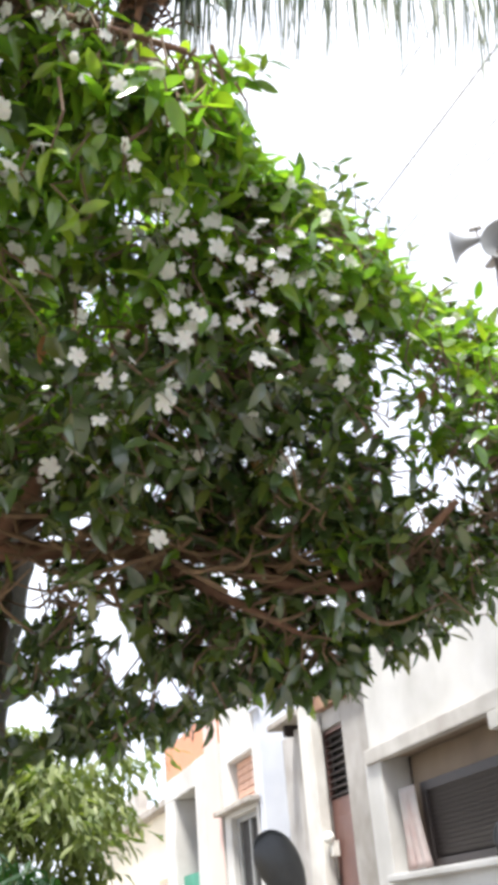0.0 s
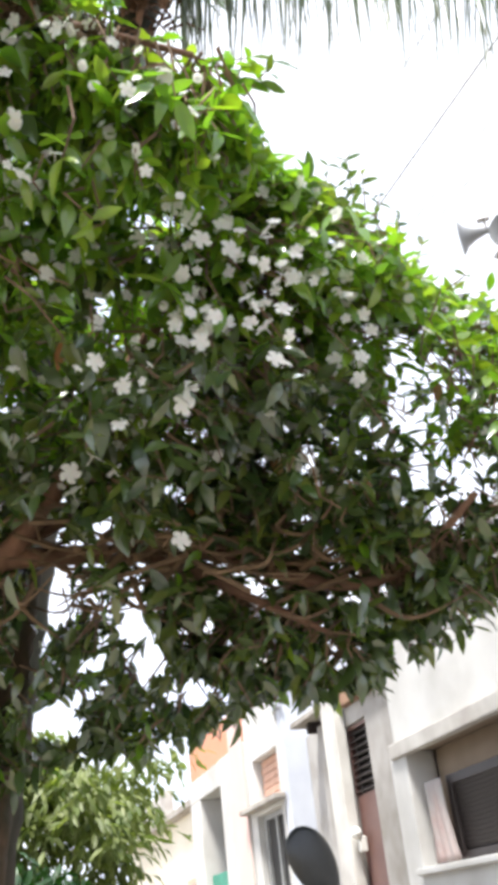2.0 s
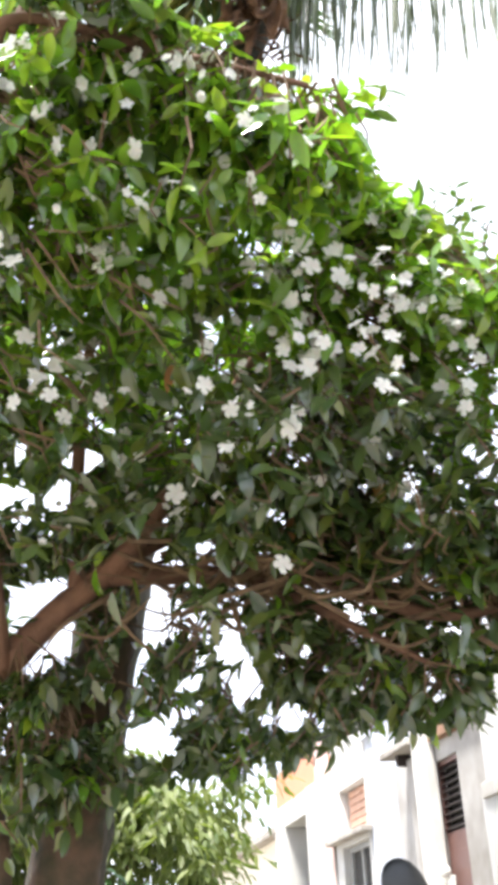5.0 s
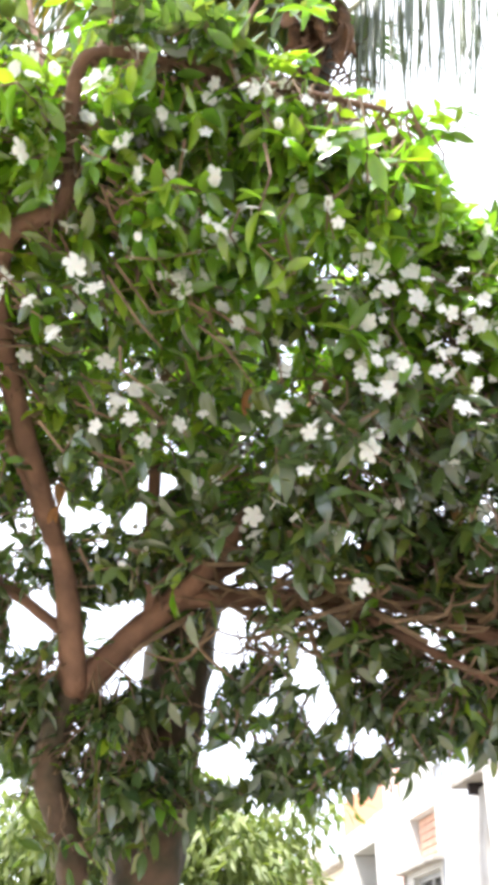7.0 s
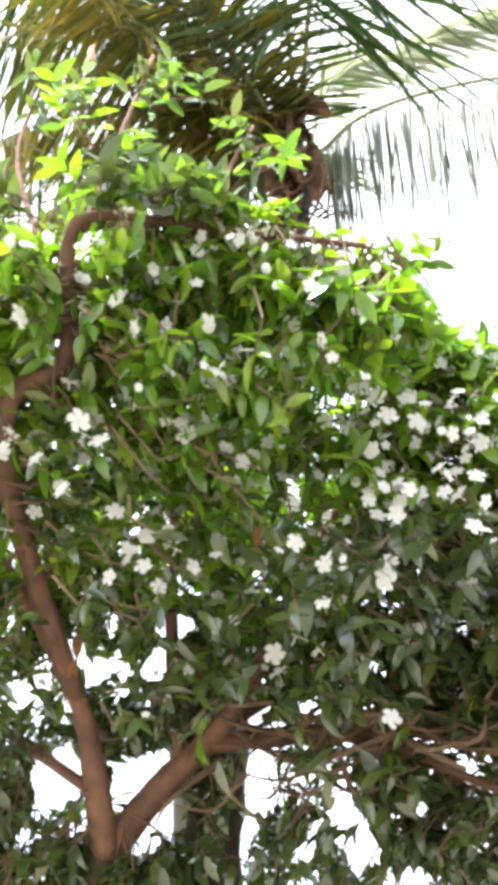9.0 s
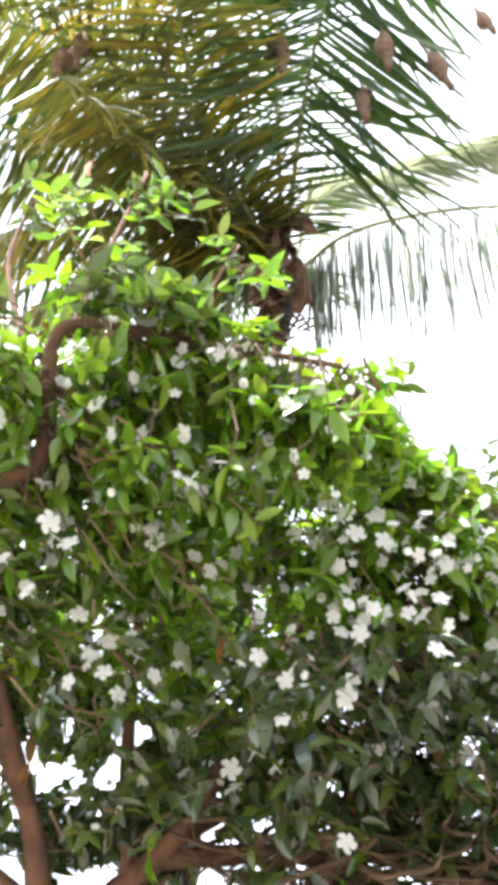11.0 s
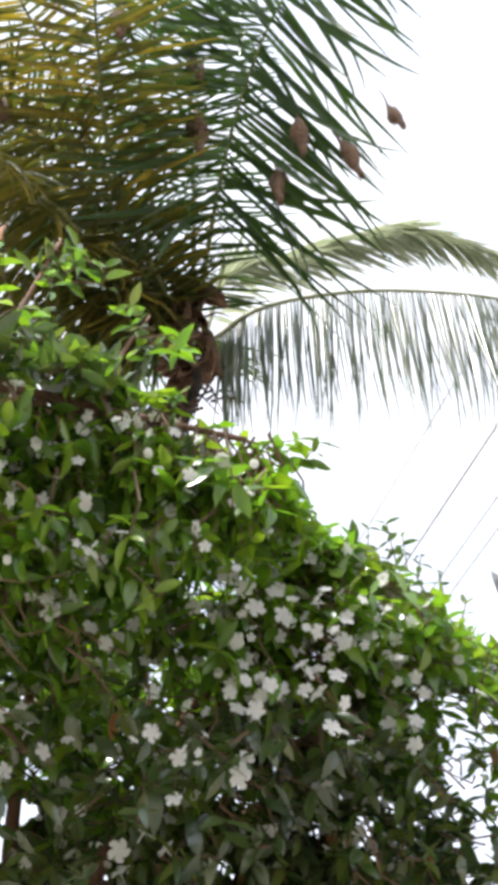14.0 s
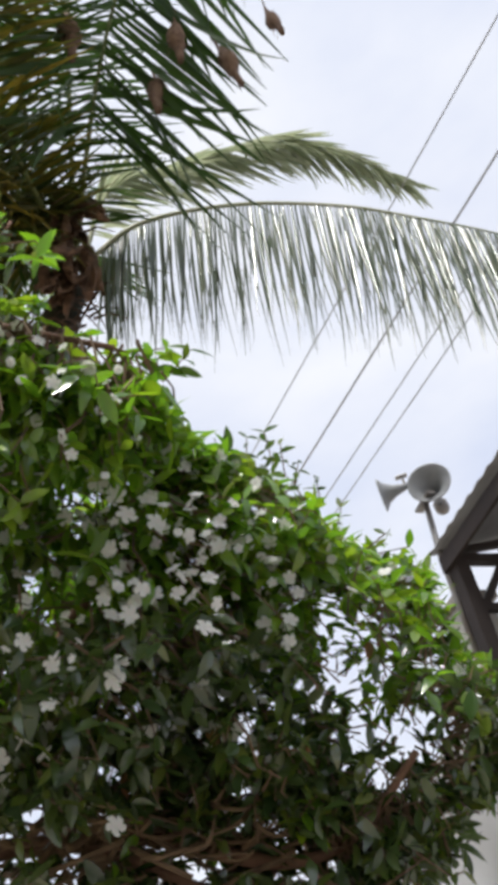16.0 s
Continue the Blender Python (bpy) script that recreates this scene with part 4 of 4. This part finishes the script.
def in_gap(p, more=0.0):
    a, b = p.x / p.y, (p.z - EYE.z) / p.y
    return bool((((GAP_ARR[:, 0] - a) / (GAP_ARR[:, 2] + more)) ** 2 + ((GAP_ARR[:, 1] - b) / (GAP_ARR[:, 3] + more)) ** 2 < 1).any())


def over_rim(p, more=0.0):
    """How far p stands out over the crown's outline."""
    return (p.z - EYE.z) / p.y > float(np.interp(p.x / p.y, RIM_A, RIM_B)) + more


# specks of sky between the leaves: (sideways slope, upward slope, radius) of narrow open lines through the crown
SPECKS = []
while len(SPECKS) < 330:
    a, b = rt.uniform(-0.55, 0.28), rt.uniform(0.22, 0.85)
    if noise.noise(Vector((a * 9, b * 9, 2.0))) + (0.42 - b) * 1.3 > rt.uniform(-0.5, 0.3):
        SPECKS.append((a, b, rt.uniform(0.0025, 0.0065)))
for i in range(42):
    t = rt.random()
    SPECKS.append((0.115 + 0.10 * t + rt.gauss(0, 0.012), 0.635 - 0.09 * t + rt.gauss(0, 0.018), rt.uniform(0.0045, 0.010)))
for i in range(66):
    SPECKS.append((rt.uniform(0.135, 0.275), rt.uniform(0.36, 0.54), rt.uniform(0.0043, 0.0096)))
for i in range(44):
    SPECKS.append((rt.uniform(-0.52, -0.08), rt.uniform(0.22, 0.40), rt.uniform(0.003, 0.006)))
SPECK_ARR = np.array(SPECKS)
# the bare limbs on the lane side stand clear of the leaves
CLEAR = np.array([(q.x / q.y, (q.z - EYE.z) / q.y, q.y, w) for nm, w in (("branch.top", 0.020), ("branch", 0.016), ("branch.right", 0.012), ("branch.low", 0.014), ("branch.low2", 0.008), ("trunk", 0.012))
                  for q in curve_points(BOUGHS[nm][0][:9 if nm in ("branch.top", "branch.low") else 4], 12)])


def before_limb(p):
    a, b = p.x / p.y, (p.z - EYE.z) / p.y
    return bool((((CLEAR[:, 0] - a) ** 2 + (CLEAR[:, 1] - b) ** 2 < CLEAR[:, 3] ** 2) & (p.y < CLEAR[:, 2] + 0.02)).any())


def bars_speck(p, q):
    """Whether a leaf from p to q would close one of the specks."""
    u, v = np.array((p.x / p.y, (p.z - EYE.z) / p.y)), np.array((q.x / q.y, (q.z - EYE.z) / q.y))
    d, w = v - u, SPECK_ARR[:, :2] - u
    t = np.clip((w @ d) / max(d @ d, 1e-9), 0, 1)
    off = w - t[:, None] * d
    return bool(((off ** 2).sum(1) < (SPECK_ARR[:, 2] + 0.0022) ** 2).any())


LEAVES = [leaf_template(0.066, 0.028, c, f, 4) for c, f in ((0.08, 0.25), (0.3, 0.35), (0.5, 0.2), (-0.05, 0.3))]
darker, sunlit, dry, twigs_v, twigs_f, blooms = [], [], [], [], [], []


TIPS = []


def cluster(p, outward, size, kind):
    """A twig from the nearest limb to p, with leaf pairs along its end."""
    k = int(((NODE_ARR - np.array(p)) ** 2).sum(1).argmin())
    start = Vector(NODE_ARR[k])
    if (start - p).length > 0.13:
        start = p.lerp(start, 0.13 / (start - p).length) + Vector((rt.uniform(-0.05, 0.05), rt.uniform(-0.05, 0.05), rt.uniform(-0.05, 0.05)))
    mid = start.lerp(p, 0.5) + Vector((rt.uniform(-0.05, 0.05), rt.uniform(-0.05, 0.05), rt.uniform(-0.05, 0.02)))
    if in_gap(start) or in_gap(mid):
        start = mid = p.lerp(start, 0.15)
    kept = 0
    d = ((p - mid).normalized() + outward * 0.6 + Vector((0, 0, 0.25))).normalized()
    a0 = rt.uniform(0, 6.28)
    ux = d.cross(Vector((0.2, 0.3, 0.9))).normalized()
    uy = d.cross(ux)
    for i in range(rt.choice((3, 4, 5))):
        q = p - d * 0.03 * i
        for s in (0, math.pi):
            ang = a0 + i * 1.45 + s + rt.uniform(-0.3, 0.3)
            rad = ux * math.cos(ang) + uy * math.sin(ang)
            way = d * rt.uniform(0.1, 0.9) + rad + Vector((0, 0, rt.uniform(-0.65, 0.2)))
            reach = [q + way.normalized() * k for k in (0.01, 0.03, 0.055, 0.075)]
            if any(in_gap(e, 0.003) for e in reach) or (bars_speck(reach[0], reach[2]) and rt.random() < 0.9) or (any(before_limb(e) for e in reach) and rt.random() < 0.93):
                continue
            m = Matrix.Translation(q - ORIGIN) @ frame_from(way, Vector((rt.uniform(-0.9, 0.9), rt.uniform(-0.9, 0.5), 1)) + outward * 0.4).to_4x4() @ Matrix.Scale(size * rt.uniform(0.7, 1.2), 4)
            (sunlit if kind == "sunlit" else darker).append((rt.randrange(4), m))
            kept += 1
    if kept > 3:
        v, f = tube_data([start - ORIGIN, mid - ORIGIN, p - ORIGIN], 0.0038, 0.0018, 4, base=len(twigs_v))
        twigs_v.extend(v); twigs_f.extend(f)
        TIPS.append((p, d))


total = sum(l[2] for l in LOBES)
N_CLUSTERS = 7600
for c, r, w in LOBES:
    c, r = Vector(c), Vector(r)
    for i in range(int(N_CLUSTERS * w / total)):
        for attempt in range(12):
            d = Vector((rt.gauss(0, 1), rt.gauss(0, 1), rt.gauss(0, 1))).normalized()
            q = d * rt.uniform(0.15, 1.0) ** 0.45
            p = c + Vector((q.x * r.x, q.y * r.y, q.z * r.z))
            p += Vector((noise.noise(p * 3.3), noise.noise(p * 3.3 + Vector((5, 0, 0))), noise.noise(p * 3.3 + Vector((0, 5, 0))))) * 0.12
            if (not in_gap(p) or rt.random() < 0.3) and all(rt.random() < g[2] or not in_thin(p, g[0], g[1]) for g in THIN) and not over_rim(p, rt.uniform(-0.05, 0.015)) and noise.noise(p * 6.5 + Vector((3, 1, 8))) > -0.14:
                break
        else:
            continue
        # upper and lane-side clusters take the brighter colour, as if sunlit
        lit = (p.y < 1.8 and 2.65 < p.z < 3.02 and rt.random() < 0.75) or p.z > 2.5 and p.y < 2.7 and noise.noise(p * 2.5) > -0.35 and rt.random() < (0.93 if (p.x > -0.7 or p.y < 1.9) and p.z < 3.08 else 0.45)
        cluster(p, d, rt.uniform(0.85, 1.2), "sunlit" if lit or rt.random() < 0.05 else "darker")
# loose sprays over the top limb, some in the sunlit leaf colour
for p in ((-0.79, 1.3, 3.64), (-0.8, 1.3, 3.54), (-0.5, 1.3, 3.62), (-0.36, 1.33, 3.5), (-0.52, 1.3, 3.3), (-0.66, 1.26, 3.6), (-0.39, 1.35, 3.42), (-0.28, 1.38, 3.3), (-0.6, 1.28, 3.42), (-0.84, 1.33, 3.12), (-0.76, 1.35, 3.08), (-0.48, 1.29, 3.5), (-0.16, 1.42, 3.2)):
    for k in range(rt.choice((1, 2))):
        q = Vector(p) + Vector((rt.gauss(0, 0.04), rt.gauss(0, 0.04), rt.gauss(0, 0.04)))
        cluster(q, Vector((rt.uniform(-0.5, 0.5), -0.4, 0.7)).normalized(), 0.9, rt.choice(("sunlit", "darker", "darker")))
# a leafy spray that stands out from the crown's edge
for p in ((0.01, 1.62, 3.04), (0.06, 1.62, 3.07), (0.12, 1.64, 3.07), (0.04, 1.63, 3.05), (-0.06, 1.58, 3.05), (-0.12, 1.5, 3.03), (0.35, 2.35, 3.12), (0.44, 2.6, 3.2), (0.62, 2.8, 3.13), (-0.55, 1.05, 3.2), (-0.6, 1.0, 3.12), (-0.5, 1.2, 3.15)):
    cluster(Vector(p), Vector((0.6, -0.3, 0.6)).normalized(), 1.0, "sunlit" if p[0] < 0.1 else "darker")
for p in ((-0.21, 2.3, 2.31), (0.26, 2.45, 2.35), (0.5, 2.45, 2.62), (-1.02, 2.2, 2.52), (-0.42, 1.82, 2.5), (-0.52, 1.02, 3.25), (-1.0, 2.15, 2.42), (0.02, 2.3, 2.4)):
    for i in range(2):
        dry.append((rt.randrange(4), Matrix.Translation(Vector(p) - ORIGIN) @ frame_from(Vector((rt.uniform(-0.3, 0.3), -0.3, -1)), Vector((rt.uniform(-1, 1), -1, 0.2))).to_4x4()))
# thin sprigs that stand up out of the rim into the sky
for p in ((0.29, 2.35, 3.37), (0.35, 2.35, 3.38), (0.39, 2.35, 3.32), (0.43, 2.35, 3.23), (0.47, 2.35, 3.15), (0.52, 2.35, 3.03), (0.62, 2.35, 2.91)):
    cluster(Vector(p), Vector((0.5, -0.2, 0.8)).normalized(), 0.72, "darker")
# thicket of bare brown twigs under the crown
for i in range(150):
    p = Vector((rt.uniform(-0.75, 0.22), rt.uniform(2.4, 2.75), 0))
    p.z = 2.22 - 0.10 * p.x + rt.gauss(0, 0.09)
    if in_gap(p):
        continue
    d = Vector((rt.uniform(0.3, 1.0) * rt.choice((1, 1, -1)), rt.uniform(-0.5, 0.5), rt.uniform(-0.45, 0.35))).normalized() * rt.uniform(0.12, 0.32)
    side = Vector((rt.uniform(-0.05, 0.05), rt.uniform(-0.05, 0.05), rt.uniform(-0.06, 0.06)))
    pts = curve_points([p - ORIGIN, p + d * 0.5 + side - ORIGIN, p + d - ORIGIN], 4)
    v, f = tube_data(pts, rt.uniform(0.004, 0.011), 0.002, 5, base=len(twigs_v))
    twigs_v.extend(v); twigs_f.extend(f)
part("brushwood", mesh_of("brushwood", twigs_v, twigs_f, M_TWIG), M_TWIG, tree, "thin tan twigs", "stuff")

# flowers: five-petalled white pinwheels
def bloom_mesh(petals, seed):
    rb = random.Random(seed)
    vs, fs = [], []
    for k in range(petals):
        a0 = 2 * math.pi * k / 5 + (0.6 if k >= 5 else 0) + rb.uniform(-0.1, 0.1)
        lift = 0.2 if k < 5 else 0.7
        ca, sa = math.cos(a0), math.sin(a0)
        base = len(vs)
        for t, w in ((0.06, 0.10), (0.4, 0.30), (0.74, 0.43), (1.0, 0.24)):
            for s in (1, 0, -1):
                x, y = t, w * s + 0.22 * t * t
                z = lift * t * (1 - 0.6 * t) + (0.05 if s else 0) + rb.uniform(-0.03, 0.03)
                vs.append(((x * ca - y * sa) * 0.026, (x * sa + y * ca) * 0.026, z * 0.026))
        for i in range(3):
            for s in range(2):
                q = base + i * 3 + s
                fs.append((q, q + 1, q + 4, q + 3))
    v, f = tube_data([Vector((0, 0, -0.022)), Vector((0, 0, -0.01)), Vector((0, 0, 0.002))], 0.0015, 0.002, 5, base=len(vs))
    return mesh_of("flower", vs + [tuple(q) for q in v], fs + f, M_PETAL, True)


BLOOMS = [bloom_mesh(5, 1), bloom_mesh(5, 4), bloom_mesh(10, 3)]
HEADS = [(-0.44, 1.77, 2.58), (-0.6, 1.86, 2.46), (-0.16, 1.75, 2.27), (-0.39, 1.94, 2.27), (-0.22, 2.05, 2.09), (-0.48, 1.58, 2.71), (-0.74, 1.48, 2.73), (-0.61, 1.4, 2.86), (-0.5, 1.43, 2.87), (-0.46, 2.03, 2.28), (0.11, 2.1, 2.46), (0.17, 2.16, 2.45), (-0.38, 1.5, 2.74), (-0.62, 1.42, 2.89), (-0.25, 1.55, 2.73), (-0.14, 1.6, 2.66), (-0.83, 1.42, 2.8), (-0.71, 1.65, 2.5), (-0.74, 1.45, 2.72), (-0.09, 1.65, 2.6)]
BUNCH = [(-0.07, 1.72, 2.42), (-0.01, 1.73, 2.41), (-0.07, 1.73, 2.51), (0.01, 1.7, 2.63), (0.08, 1.75, 2.55), (-0.3, 1.51, 2.98), (0.24, 2.19, 2.68), (0.1, 1.92, 2.65), (-0.73, 1.41, 2.5), (-0.31, 1.47, 2.96), (-0.46, 1.42, 3.04), (-0.52, 1.45, 2.9), (-0.46, 1.5, 2.64), (-0.78, 1.55, 2.62), (-0.56, 1.75, 2.38), (0.08, 1.75, 2.53), (0.01, 1.7, 2.66), (0.12, 1.76, 2.69), (-0.08, 1.68, 2.44), (-0.12, 1.66, 2.55), (0.2, 2.0, 2.64)]


def bloom(p, size=1.0):
    face = (EYE - p).normalized() * rt.uniform(0.2, 0.9) + Vector((rt.uniform(-0.6, 0.6), rt.uniform(-0.5, 0.2), rt.uniform(0.0, 0.9)))
    m = Matrix.Translation(p - ORIGIN) @ face.to_track_quat("Z", "Y").to_matrix().to_4x4() @ pose(0, 0, 0, 0, 0, rt.uniform(0, 72)) @ Matrix.Scale(size * rt.uniform(0.85, 1.15), 4)
    k = rt.choice((0, 0, 0, 1, 1, 1, 2))
    part("flower", BLOOMS[k], M_PETAL, tree, m=m @ Matrix.Scale(0.72 if k == 2 else 1.0, 4))


MADE = []
for p in HEADS:
    MADE.append((Vector(p), 0.95))
    if rt.random() < 0.5:
        MADE.append((Vector(p) + Vector((rt.uniform(-0.05, 0.05), 0.02, rt.uniform(-0.05, 0.05))), 0.9))
for p in BUNCH:
    for i in range(4):
        MADE.append((Vector(p) + Vector((rt.gauss(0, 0.045), rt.gauss(0, 0.03), rt.gauss(0, 0.045))), rt.uniform(0.5, 0.95)))
# the flowers open on the sunny lane side of the crown
outer = [q for q in TIPS if q[1].y < 0.25 and q[0].y - 0.35 * abs(q[0].x + 0.3) < 2.3 and (q[0].z > 2.3 or rt.random() < 0.2)]
outer.sort(key=lambda q: (q[0] - EYE).length)
for p, d in rt.sample(outer[:int(len(outer) * 0.55)], 230):
    MADE.append((p + d * 0.02 + Vector((0, -0.02, 0)), rt.uniform(0.6, 0.95)))
    while rt.random() < 0.45:
        MADE.append((p + Vector((rt.gauss(0, 0.03), rt.gauss(0, 0.015), rt.gauss(0, 0.03))), rt.uniform(0.5, 0.85)))
MADE = [q for q in MADE if not over_rim(q[0], -0.06)]
for p, s in MADE[:295]:
    bloom(p, s)
petal_templates = []
for me in BLOOMS:
    petal_templates.append((np.array([tuple(v.co) for v in me.vertices]), [tuple(q.vertices) for q in me.polygons]))
# extra small blossoms, part of them standing in for leaf glints and sky dots
far = []
for p, d in rt.sample(outer, 480) + rt.sample([q for q in outer if q[0].z > 2.45 and q[0].x > -0.9], 520) + [(p, Vector((0, -0.5, 0.5))) for p, s in MADE[295:]]:
    if over_rim(p, -0.06):
        continue
    face = (EYE - p).normalized() * rt.uniform(0.2, 0.9) + Vector((rt.uniform(-0.7, 0.7), rt.uniform(-0.5, 0.2), rt.uniform(-0.1, 0.9)))
    q = p - ORIGIN + d * 0.015 + Vector((rt.gauss(0, 0.02), rt.gauss(0, 0.02) - 0.015, rt.gauss(0, 0.02)))
    far.append((rt.choice((0, 1, 2)), Matrix.Translation(q) @ face.to_track_quat("Z", "Y").to_matrix().to_4x4() @ Matrix.Scale(rt.uniform(0.35, 0.8), 4)))
scatter("blossom", petal_templates, far, M_PETAL, tree, "small half-open white blossoms among the leaves, some standing for glints")

# leaves: those nearest the viewer's side one by one, the rest of the crown together
def near(item):
    t = item[1].translation + ORIGIN
    return t.y + 0.3 * abs(t.x + 0.2) - 0.25 * t.z


for pile, mat, name, label, single in ((darker, M_LEAF, "foliage", "glossy dark green leaves", 220), (sunlit, M_SUNLIT, "young_foliage", "yellow-green leaves with sunlight put into their colour", 70), (dry, M_DRY, "dry_foliage", "curled orange-brown dead leaves", 0)):
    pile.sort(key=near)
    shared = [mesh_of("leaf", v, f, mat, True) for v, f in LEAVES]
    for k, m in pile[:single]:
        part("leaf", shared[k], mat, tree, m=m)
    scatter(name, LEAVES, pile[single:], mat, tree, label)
